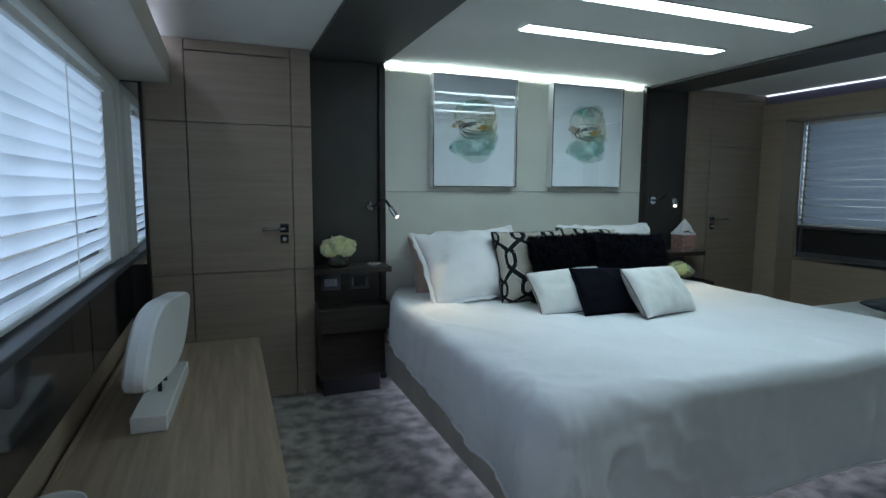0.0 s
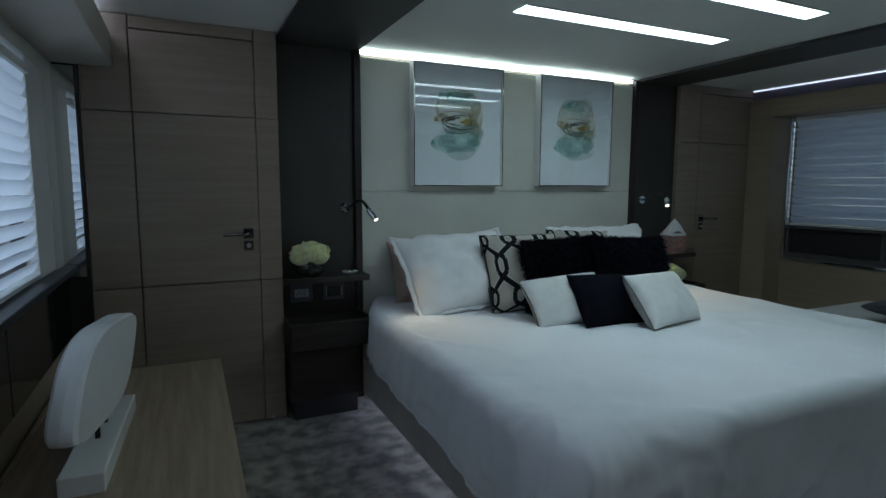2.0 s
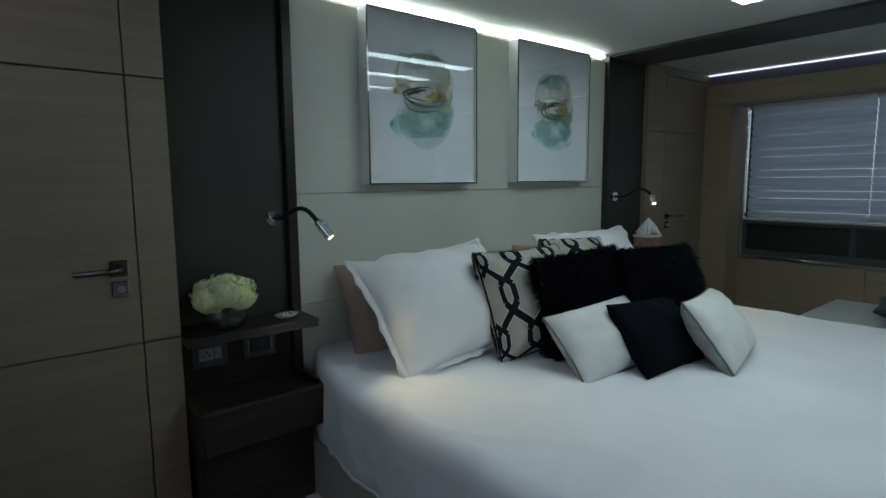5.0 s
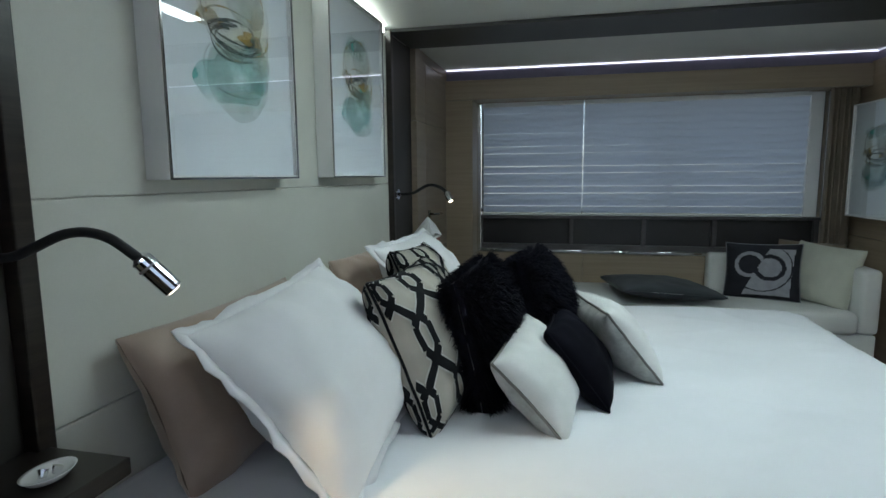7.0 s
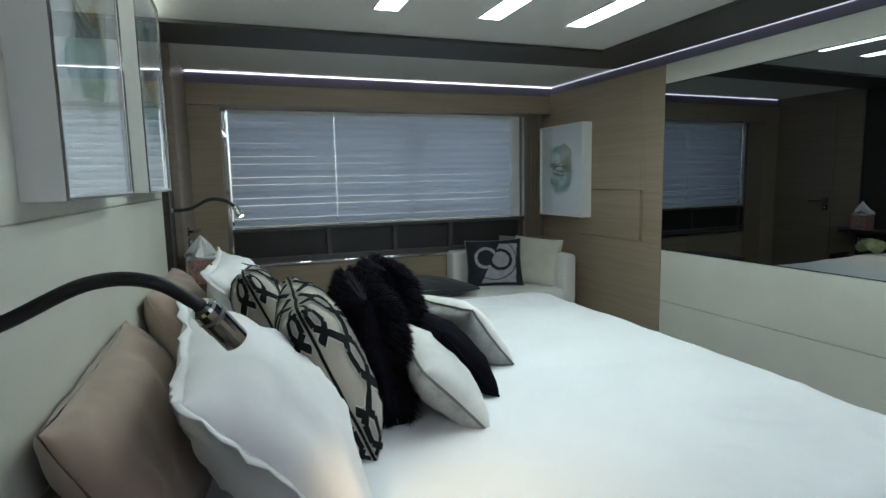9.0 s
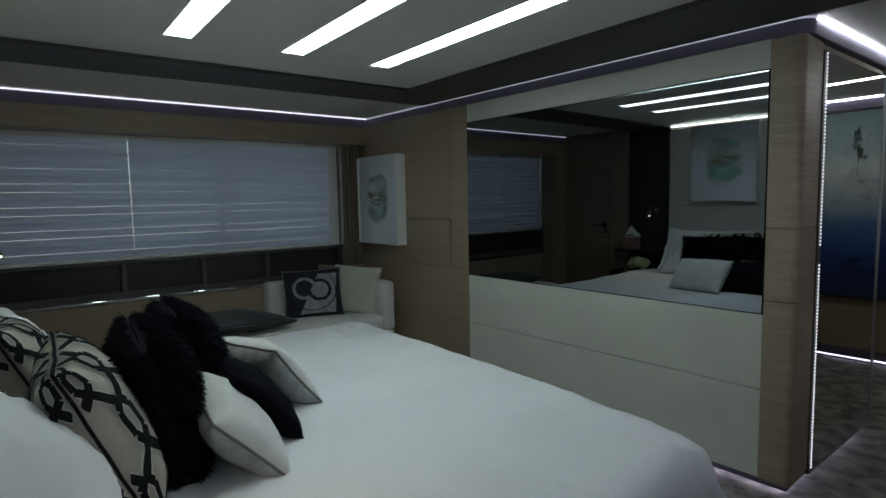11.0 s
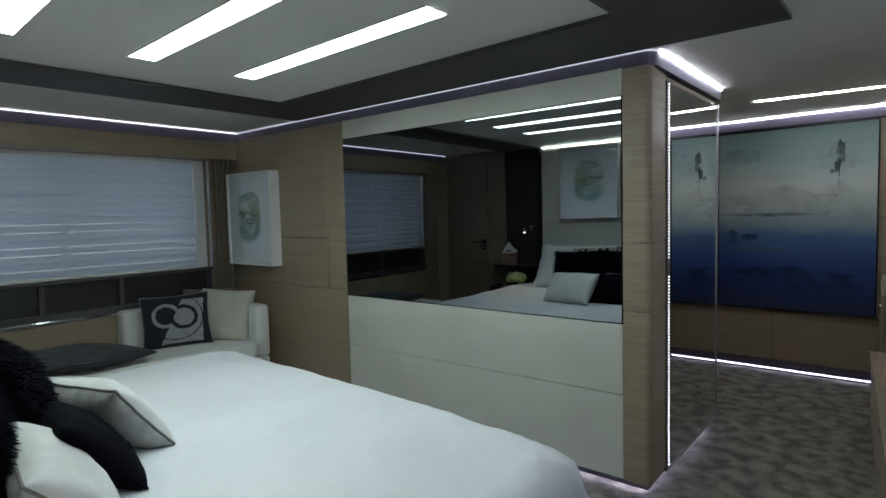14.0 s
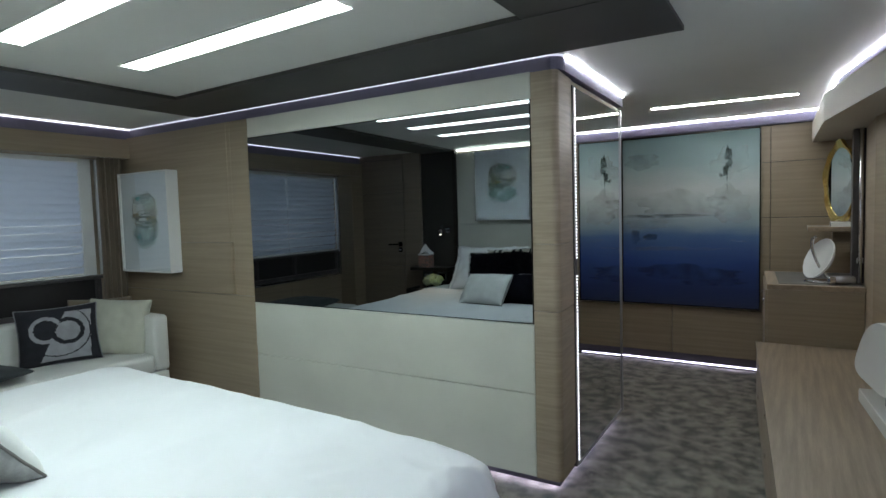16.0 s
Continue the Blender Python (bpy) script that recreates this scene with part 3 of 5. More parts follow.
for a, b in ((1.361, 1.984), (2.016, 2.468), (2.50, 2.994), (3.026, 3.696)):
    part("pane", box(4.572, 4.60, a, b, 0.742, 0.942), SMOKED, low_win, "dark tinted pane")
part("post", box(4.50, 4.545, 3.702, 3.734, 0.704, 1.822, 0.004), CHROME, low_win, "polished metal upright")
part("white_reveal", box(4.56, 4.60, 1.345, 1.428, 0.968, 1.822, 0.003), WHITE_PAINT, low_win, "white side reveal")
part("post", box(4.50, 4.545, 1.290, 1.332, 0.968, 1.822, 0.004), CHROME, low_win, "polished metal upright")

cur = bmesh.new()
front = []
for k in range(61):
    y = 1.20 + 0.165 * k / 60
    x = 4.415 + 0.022 * math.sin(k / 60 * 2 * math.pi * 5) + 0.004 * math.sin(k * 1.3)
    front.append((x, y))
outline = front + [(x + 0.012, y) for x, y in front[::-1]]
lo = [cur.verts.new((x, y, 0.70)) for x, y in outline]
hi = [cur.verts.new((x, y, 1.822)) for x, y in outline]
for k in range(len(lo)):
    cur.faces.new((lo[k], lo[(k + 1) % len(lo)], hi[(k + 1) % len(lo)], hi[k]))
tagged(part("curtain", cur, CURTAIN, smooth=True), "taupe curtain drawn back in narrow folds beside the blind", "curtain")

# ---------------------------------------------------------------- lights in the ceiling
for y in (2.0, 2.477, 2.980):
    cl = thing("ceiling_light", (2.093, y, CEILING), "long flush white light strip glowing in the ceiling", "ceiling light", "ceiling light strips")
    part("diffuser", box(1.457, 2.729, y - 0.053, y + 0.053, CEILING - 0.004, CEILING + 0.004), STRIP_GLOW, cl)
    bm = bmesh.new()
    for a, b, c, d in ((1.449, 2.737, y - 0.061, y - 0.0535), (1.449, 2.737, y + 0.0535, y + 0.061)):
        add_box(bm, a, b, c, d, CEILING - 0.006, CEILING + 0.002, 0.001)
    part("frame", bm, WHITE_PAINT, cl)
cl = thing("ceiling_light", (0.6, -0.80, CEILING), "narrow flush white light strip in the passage ceiling", "ceiling light", "ceiling light strips")
part("diffuser", turned(box(-0.435, 0.435, -0.016, 0.016, -0.004, 0.004), pose(0.60, -0.80, CEILING, 0, 0, 6)), PASSAGE_STRIP, cl)

# television of dark mirror glass in the foot bulkhead
tv = thing("television", (2.20, FOOT_Y, 0.825), "large mirror-black television glass set flush in the bulkhead", "television")
part("screen", box(TV_X0 + 0.004, TV_X1 - 0.004, FOOT_Y - 0.035, FOOT_Y + 0.003, 0.822, 1.853, 0.001), TINTED, tv)
part("edge", box(TV_X0 + 0.0005, TV_X1 - 0.0005, FOOT_Y - 0.036, FOOT_Y - 0.004, 0.8165, 1.8585), BLACK_PLASTIC, tv)
tv.matrix_basis = FOOT_TURN @ tv.matrix_basis


# ---------------------------------------------------------------- the bed
BED_X0, BED_X1, BED_Y0, BED_TOP = 0.925, 3.235, 1.872, 0.598


def rounded_rect(x0, x1, y0, y1, r, n=6):
    pts = []
    for cx, cy, a0 in ((x1 - r, y1 - r, 0), (x0 + r, y1 - r, 90), (x0 + r, y0 + r, 180), (x1 - r, y0 + r, 270)):
        for k in range(n + 1):
            a = radians(a0 + 90 * k / n)
            pts.append((cx + r * math.cos(a), cy + r * math.sin(a)))
    return pts


bed = thing("bed", (2.085, 2.9, 0), "king-size platform bed with taupe upholstered base lit from below", "bed")
part("base", prism(rounded_rect(0.943, 3.217, 1.925, HEAD_Y - 0.002, 0.14), 0.115, 0.31, 0.008), BASE_CLOTH, bed, "taupe upholstered bed base")
part("plinth", box(1.25, 2.92, 2.25, 3.90, 0.0, 0.118), RUBBER, bed)
part("light_strip", box(1.015, 1.03, 2.10, 3.88, 0.095, 0.114), BED_GLOW, bed, "violet light strip under the base")
part("light_strip", box(3.14, 3.155, 2.10, 3.88, 0.095, 0.114), BED_GLOW, bed, "violet light strip under the base")
part("light_strip", box(1.10, 3.07, 2.02, 2.035, 0.095, 0.114), BED_GLOW, bed, "violet light strip under the base")
part("mattress", prism(rounded_rect(1.065, 3.105, 1.98, HEAD_Y - 0.004, 0.12), 0.31, 0.56, 0.02), COTTON, bed, "white mattress")


def rect_distance(x, y):
    """Signed distance to the rounded top of the bed, and the way out of it."""
    r = 0.16
    cx, cy = (BED_X0 + BED_X1) / 2, (BED_Y0 + 5.0) / 2
    hx, hy = (BED_X1 - BED_X0) / 2 - r, (5.0 - BED_Y0) / 2 - r
    qx, qy = abs(x - cx) - hx, abs(y - cy) - hy
    sx, sy = math.copysign(1, x - cx), math.copysign(1, y - cy)
    if qx > 0 and qy > 0:
        d = math.hypot(qx, qy)
        return d - r, sx * qx / d, sy * qy / d
    return (qx - r, sx, 0) if qx > qy else (qy - r, 0, sy)


def duvet_point(x, y, edge=0.07):
    d, nx, ny = rect_distance(x, y)
    foot_corner = math.exp(-((x - 0.95) ** 2 + (y - 1.88) ** 2) / 0.16)
    edge += 0.075 * foot_corner
    d += edge
    wave = noise.noise((x * 1.6, y * 1.6, 3.1)) * 0.010 + noise.noise((x * 5, y * 5, 7.7)) * 0.004
    crease = 1 - abs(noise.noise((x * 3.2 + y * 1.1, y * 2.2 - x * 0.7, 4.4)))
    wave += 0.010 * max(0.0, crease - 0.86) / 0.14 * (0.3 + 0.7 * abs(noise.noise((x * 1.3, y * 1.3, 8.8))))
    corner_near = math.exp(-((x - 1.10) ** 2 + (y - 2.05) ** 2) / 0.20) + 0.6 * math.exp(-((x - 3.1) ** 2 + (y - 2.05) ** 2) / 0.15)
    side_near = math.exp(-((x - 1.0) / 0.22) ** 2) * 0.7
    ridge = (1 - abs(noise.noise((x * 4.5 + y * 3.0, y * 5.5 - x * 3.5, 2.4)))) ** 4
    wave += (0.007 * corner_near + 0.005 * side_near) * (ridge - 0.35)
    crinkle = (1 - abs(noise.noise((x * 9 + y * 6, y * 8 - x * 7, 6.1)))) ** 5
    wave += (0.003 * corner_near + 0.002 * side_near) * crinkle
    if d <= 0:
        return Vector((x, y, BED_TOP + wave - 0.012 * min(1, -d / 0.4)))
    bx, by = x - nx * d, y - ny * d
    r = edge
    if d < r * math.pi / 2:
        out, drop = r * math.sin(d / r), r * (1 - math.cos(d / r))
    else:
        over = d - r * math.pi / 2
        out, drop = r + (0.05 + 0.30 * foot_corner) * over, r + over
    k = min(1.0, drop / 0.22)
    along = bx * abs(ny) + by * abs(nx) + 0.35 * math.atan2(ny, nx)
    fold = 0.016 * noise.noise((along * 6.5, drop * 1.2, 1.0)) + 0.006 * noise.noise((along * 15, drop * 2.0, 5.0)) + 0.007 * noise.noise((along * 3.5 + drop * 4, drop * 6, 9.0))
    corner = abs(nx * ny) * 2
    fold += (0.024 * corner_near + 0.012) * (ridge - 0.35) + (0.010 * corner_near + 0.004) * crinkle
    out += k * (fold - 0.006 + corner * (0.035 + 0.030 * noise.noise((along * 9, drop * 3, 2.0))))
    return Vector((bx + nx * out, by + ny * out, BED_TOP - drop + wave * (1 - 0.5 * k)))


duvet_bm = bmesh.new()
NX, NY = 230, 200
grid = []
for j in range(NY + 1):
    row = []
    for i in range(NX + 1):
        lap = 0.215 + 0.125 * (1 - j / NY)
        gx = BED_X0 - lap + (BED_X1 - BED_X0 + 2 * lap) * i / NX
        gy = BED_Y0 - 0.42 + (HEAD_Y - 0.006 - BED_Y0 + 0.42) * j / NY
        q = duvet_point(gx, gy)
        tuck = 0.13 * max(0.0, (q.y - 3.40) / 0.55) ** 2
        if q.x < 1.45:
            q.x += tuck * (1.45 - q.x) / 0.50
        elif q.x > 2.72:
            q.x -= tuck * (q.x - 2.72) / 0.50
        row.append(duvet_bm.verts.new(q))
    grid.append(row)
for j in range(NY):
    for i in range(NX):
        duvet_bm.faces.new((grid[j][i], grid[j][i + 1], grid[j + 1][i + 1], grid[j + 1][i]))
rim_pts = [g[0].co.copy() for g in grid[::-1]] + [v.co.copy() for v in grid[0][1:]] + [g[-1].co.copy() for g in grid[1:]]
duvet = tagged(part("duvet", duvet_bm, SHEET_COL, smooth=True), "smooth white cotton duvet draped over the made bed", "duvet")
thick = duvet.modifiers.new("thickness", "SOLIDIFY")
thick.thickness, thick.offset = 0.012, -1
part("hem", tube(rim_pts, 0.0065, 6), SHEET_COL, duvet, "stitched hem roll", smooth=True)


# ---------------------------------------------------------------- pillows
def pillow_side(u, v, w, h, t, sign, seed, pinch=0.06, crumple=0.010, puff=0.36):
    x = w / 2 * u * (1 - pinch * (1 - v * v) * abs(u) ** 3)
    y = h / 2 * v * (1 - pinch * (1 - u * u) * abs(v) ** 3)
    body = max(0.0, (1 - u * u) * (1 - v * v)) ** puff
    z = sign * t / 2 * body
    fold = (1 - abs(noise.noise((x * 7 + y * 5 + seed, y * 4 - x * 2, seed * 0.7)))) ** 5
    c = crumple * (noise.noise((x * 9 + seed, y * 9, seed)) + 0.5 * noise.noise((x * 22, y * 22 + seed, seed)) + 0.5 * fold * sign) * (0.25 + 0.75 * body)
    return Vector((x, y, z + c))


def pillow_half(w, h, t, sign, seed, n=26, **k):
    bm = bmesh.new()
    g = [[bm.verts.new(pillow_side(math.sin(math.pi / 2 * (2 * i / n - 1)), math.sin(math.pi / 2 * (2 * j / n - 1)), w, h, t, sign, seed, **k)) for i in range(n + 1)] for j in range(n + 1)]
    for j in range(n):
        for i in range(n):
            bm.faces.new((g[j][i], g[j][i + 1], g[j + 1][i + 1], g[j + 1][i]))
    return bm


def pillow_rim(w, h, seed, lift=0.0, n=24, **k):
    pts = []
    for a, b in (((-1, -1), (1, -1)), ((1, -1), (1, 1)), ((1, 1), (-1, 1)), ((-1, 1), (-1, -1))):
        for i in range(n):
            f = math.sin(math.pi / 2 * (2 * i / n - 1)) / 2 + 0.5
            pts.append(pillow_side(a[0] + (b[0] - a[0]) * f, a[1] + (b[1] - a[1]) * f, w, h, 0, 1, seed, **k) * (1 + lift))
    return pts + pts[:1]


def pillow(name, m, w, h, t, front, label, back=None, piping=None, flange=None, seed=1.0, category="pillow", fine=34, **k):
    """A stuffed pillow: lower edge at the pose's origin, face along its z."""
    p = thing(name, m @ Matrix.Translation((0, h / 2, 0)), label, category)
    part("front", pillow_half(w, h, t, 1, seed, fine, **k), front, p, smooth=True, world_coords=False)
    part("back", pillow_half(w, h, t, -1, seed, fine, **k), back or front, p, smooth=True, world_coords=False)
    if piping:
        part("piping", tube(pillow_rim(w, h, seed, 0.006, **k), 0.0045, 6), piping, p, "contrasting corded piping", smooth=True, world_coords=False)
    if flange:
        rim, bm = pillow_rim(w, h, seed, 0.0, **k)[:-1], bmesh.new()
        inner = [bm.verts.new(q * 0.97) for q in rim]
        outer = [bm.verts.new(q * (1 + flange * (1 + 0.45 * noise.noise(q * 24 + Vector((0, seed, 0))))) + Vector((0, 0, 0.026 * noise.noise(q * 19 + Vector((seed, 0, 0)))))) for q in rim]
        for i in range(len(rim)):
            q = (i + 1) % len(rim)
            bm.faces.new((inner[i], inner[q], outer[q], outer[i]))
        f = part("flange", bm, front, p, "flat sewn flange", smooth=True, world_coords=False)
        f.modifiers.new("thickness", "SOLIDIFY").thickness = 0.003
    return p


def lean(x, y, z, back, turn=0.0, roll=0.0):
    return pose(x, y, z, 90 - back, 0, turn) @ pose(0, 0, 0, 0, 0, roll)


TOP = BED_TOP - 0.008
pillow("euro_pillow", lean(1.52, 3.783, TOP - 0.02, 23, 1), 0.73, 0.40, 0.19, TAUPE, "taupe satin pillow leaning on the leather headboard", seed=3.0, crumple=0.026, puff=0.45)
pillow("euro_pillow", lean(2.55, 3.783, TOP - 0.02, 23, -1), 0.66, 0.40, 0.19, TAUPE, "taupe satin pillow leaning on the leather headboard", seed=4.0, crumple=0.026, puff=0.45)
pillow("sleeping_pillow", lean(1.512, 3.452, TOP + 0.012, 40, 2, 3), 0.69, 0.49, 0.25, COTTON, "white cotton pillow with a flat flange leaning back", flange=0.095, seed=7.0, crumple=0.028, puff=0.55)
pillow("sleeping_pillow", lean(2.565, 3.485, TOP + 0.004, 33, -2), 0.70, 0.475, 0.24, COTTON, "white cotton pillow with a flat flange leaning back", flange=0.095, seed=8.0, crumple=0.028, puff=0.55)


def lay_strip(bm, line, width, w, h, t, seed, lift, sign=1):
    """A flat ribbon that follows the pillow's surface along a line in metres on its face."""
    pts = []
    for (x0, y0), (x1, y1) in zip(line, line[1:]):
        n = max(2, int(math.hypot(x1 - x0, y1 - y0) / 0.007))
        pts += [(x0 + (x1 - x0) * i / n, y0 + (y1 - y0) * i / n) for i in range(n)]
    pts.append(line[-1])
    prev = None
    for i, (x, y) in enumerate(pts):
        p, q = pts[max(i - 1, 0)], pts[min(i + 1, len(pts) - 1)]
        ln = math.hypot(q[0] - p[0], q[1] - p[1]) or 1
        ox, oy = -(q[1] - p[1]) / ln * width, (q[0] - p[0]) / ln * width
        row = []
        for k in (-1, -0.5, 0, 0.5, 1):
            a, b = (x + k * ox) / (w / 2), (y + k * oy) / (h / 2)
            a, b = max(-0.975, min(0.975, a)), max(-0.975, min(0.975, b))

            def on(i, j):
                return pillow_side(math.sin(math.pi / 2 * i), math.sin(math.pi / 2 * j), w, h, t, sign, seed)

            c = on(a, b)
            du, dv = on(a + 0.01, b) - on(a - 0.01, b), on(a, b + 0.01) - on(a, b - 0.01)
            row.append(bm.verts.new(c + du.cross(dv).normalized() * (sign * lift)))
        if prev:
            for k in range(4):
                bm.faces.new((prev[k], prev[k + 1], row[k + 1], row[k]))
        prev = row


def lattice_lines(w, h):
    """A honeycomb of large cells whose upright sides are small six-sided links."""
    across, rise, rx, ry = 0.138, 0.036, 0.024, 0.044
    step = 2 * ry + rise
    lines = []
    for row in range(-3, 4):
        for col in range(-3, 4):
            cx, cy = (col + 0.5 * (row % 2)) * across, row * step + 0.02
            lines.append([(cx, cy + ry), (cx + rx, cy + ry * 0.5), (cx + rx, cy - ry * 0.5), (cx, cy - ry), (cx - rx, cy - ry * 0.5), (cx - rx, cy + ry * 0.5), (cx, cy + ry)])
            for s in (-1, 1):
                lines.append([(cx + s * 0.010, cy + ry - 0.004), (cx + s * across / 2, cy + ry + rise + 0.002)])
    out = []
    for line in lines:
        for p, q in zip(line, line[1:]):
            inside = [k / 16 for k in range(17) if abs(p[0] + (q[0] - p[0]) * k / 16) < 0.97 * w / 2 and abs(p[1] + (q[1] - p[1]) * k / 16) < 0.97 * h / 2]
            if len(inside) > 1:
                out.append([(p[0] + (q[0] - p[0]) * f, p[1] + (q[1] - p[1]) * f) for f in (inside[0], inside[-1])])
    return out


def lattice_cushion(m, seed):
    w, h, t = 0.49, 0.445, 0.20
    p = pillow("scatter_cushion", m, w, h, t, LINEN, "beige linen cushion with black hexagon chain embroidery", piping=APPLIQUE, seed=seed, category="cushion", fine=90)
    lines = lattice_lines(w, h)
    for sign in (1, -1):
        edge, dark = bmesh.new(), bmesh.new()
        for i, line in enumerate(lines):
            lay_strip(edge, line, 0.0145, w, h, t, seed, 0.0032, sign)
            lay_strip(dark, line, 0.0106, w, h, t, seed, 0.0044 + 0.0002 * (i % 3), sign)
        tagged(part("embroidery", dark, APPLIQUE, p, "black embroidered hexagon chain", world_coords=False), kind="stuff")
        tagged(part("embroidery_edge", edge, APPLIQUE_EDGE, p, "white outline cord", world_coords=False), kind="stuff")
    return p


lattice_cushion(lean(1.802, 3.345, TOP - 0.010, 23, -2, 0), 11.0)
lattice_cushion(lean(2.33, 3.47, TOP - 0.010, 24, 3, -3), 12.0)


def fur_cushion(m, w, h, t, seed):
    p = pillow("fur_cushion", m, w, h, t, FUR, "fluffy black long-haired fur cushion", seed=seed, category="cushion", crumple=0.016)
    rnd = random.Random(int(seed * 10))
    bm = bmesh.new()
    for i in range(34000):
        u, v = rnd.uniform(-1, 1), rnd.uniform(-1, 1)
        if rnd.random() < 0.22:
            if rnd.random() < 0.5:
                u = math.copysign(rnd.uniform(0.94, 1), u)
            else:
                v = math.copysign(rnd.uniform(0.94, 1), v)
        sign = 1 if rnd.random() < 0.55 else -1
        a = pillow_side(u, v, w, h, t, sign, seed, crumple=0.016)
        out = Vector((u * u * u * 0.9 + rnd.gauss(0, 0.35), v * v * v * 0.9 + rnd.gauss(0, 0.35) - 0.15, sign * (1.05 - 0.5 * max(abs(u), abs(v))))).normalized()
        ln = rnd.uniform(0.016, 0.050)
        side = out.cross(Vector((rnd.gauss(0, 1), rnd.gauss(0, 1), rnd.gauss(0, 1)))).normalized() * 0.0008
        tip = a + out * ln + Vector((rnd.gauss(0, 0.004), -0.35 * ln, 0))
        mid = a + out * ln * 0.55
        q = [bm.verts.new(c) for c in (a - side, a + side, mid + side * 0.8, tip, mid - side * 0.8)]
        bm.faces.new(q)
    tagged(part("fur", bm, FUR, p, "long black strands", world_coords=False), kind="stuff")
    return p


fur_cushion(lean(1.955, 3.235, TOP - 0.005, 12, -3, 2), 0.45, 0.40, 0.20, 21.0)
fur_cushion(lean(2.265, 3.065, TOP - 0.005, 15, -4, -2), 0.45, 0.41, 0.20, 22.0)
pillow("small_cushion", lean(1.845, 2.99, TOP - 0.008, 43, -8, 5), 0.46, 0.285, 0.16, VELVET, "small oblong white velvet cushion with grey piping", back=SILVER, piping=PIPING, seed=31.0, category="cushion")
pillow("small_cushion", lean(2.005, 2.882, TOP - 0.008, 39, 0, -3), 0.40, 0.29, 0.14, BLACK_CLOTH, "small oblong black cloth cushion", piping=BLACK_CLOTH, seed=32.0, category="cushion")
pillow("small_cushion", lean(2.275, 2.762, TOP - 0.005, 38, 16, -3), 0.455, 0.295, 0.16, VELVET, "small oblong white velvet cushion with silver damask back", back=SILVER, piping=PIPING, seed=33.0, category="cushion")


# ---------------------------------------------------------------- nightstands and what stands on them
def nightstand(m, flip):
    """Built along its own x from the outer side to the bed; flip mirrors it."""
    ns = thing("nightstand", m, "dark wenge nightstand with floating shelf above a drawer box", "nightstand", "nightstands beside the bed")

    def b(x0, x1, y0, y1, z0, z1, bevel=0.003):
        return box(min(flip * x0, flip * x1), max(flip * x0, flip * x1), y0, y1, z0, z1, bevel)

    part("shelf", b(0.0, 0.462, -0.205, -0.001, 0.742, 0.775), WENGE, ns, world_coords=False)
    part("back_panel", b(0.004, 0.43, -0.016, -0.001, 0.525, 0.742), WENGE, ns, world_coords=False)
    part("drawer_box", b(0.0, 0.447, -0.296, -0.002, 0.405, 0.524), WENGE, ns, world_coords=False)
    for x0, x1, y0, y1 in ((0.0, 0.447, -0.296, -0.279), (0.0, 0.017, -0.279, -0.018), (0.430, 0.447, -0.279, -0.018)):
        part("tray_rim", b(x0, x1, y0, y1, 0.525, 0.552), WENGE, ns, world_coords=False)
    part("drawer_front", b(0.004, 0.443, -0.308, -0.297, 0.408, 0.546), WENGE, ns, world_coords=False)
    part("lower_box", b(0.006, 0.405, -0.24, -0.002, 0.11, 0.404), WENGE, ns, world_coords=False)
    part("lower_door", b(0.010, 0.401, -0.252, -0.241, 0.115, 0.395), WENGE, ns, world_coords=False)
    part("foot", b(0.03, 0.38, -0.21, -0.01, 0.0, 0.109), RUBBER, ns, world_coords=False)
    for x, kind in ((0.115, "socket"), (0.300, "screen")):
        pl = part("plate", b(x - 0.062, x + 0.062, -0.025, -0.017, 0.612, 0.712, 0.004), PLATE, ns, "grey socket and control plate", world_coords=False)
        if kind == "socket":
            part("socket", b(x - 0.040, x + 0.012, -0.030, -0.0255, 0.640, 0.686), GREY_PLASTIC, pl, world_coords=False)
            part("switch", b(x + 0.015, x + 0.040, -0.030, -0.0255, 0.640, 0.686), GREY_PLASTIC, pl, world_coords=False)
            for px, pz in ((-0.026, 0.657), (-0.004, 0.657), (-0.015, 0.672)):
                part("pin_hole", b(x + px - 0.003, x + px + 0.003, -0.0315, -0.0302, pz - 0.003, pz + 0.003, 0), BLACK_PLASTIC, pl, world_coords=False)
        else:
            part("display", b(x - 0.038, x + 0.038, -0.030, -0.0255, 0.635, 0.690), BLACK_PLASTIC, pl, "dark display", world_coords=False)
            part("key", b(x - 0.048, x - 0.042, -0.029, -0.0255, 0.637, 0.688), GREY_PLASTIC, pl, world_coords=False)
            part("key", b(x + 0.042, x + 0.048, -0.029, -0.0255, 0.637, 0.688), GREY_PLASTIC, pl, world_coords=False)
    return ns


nightstand(Matrix.Translation((0.537, HEAD_Y, 0)), 1)
nightstand(Matrix.Translation((3.575, HEAD_Y, 0)), -1)


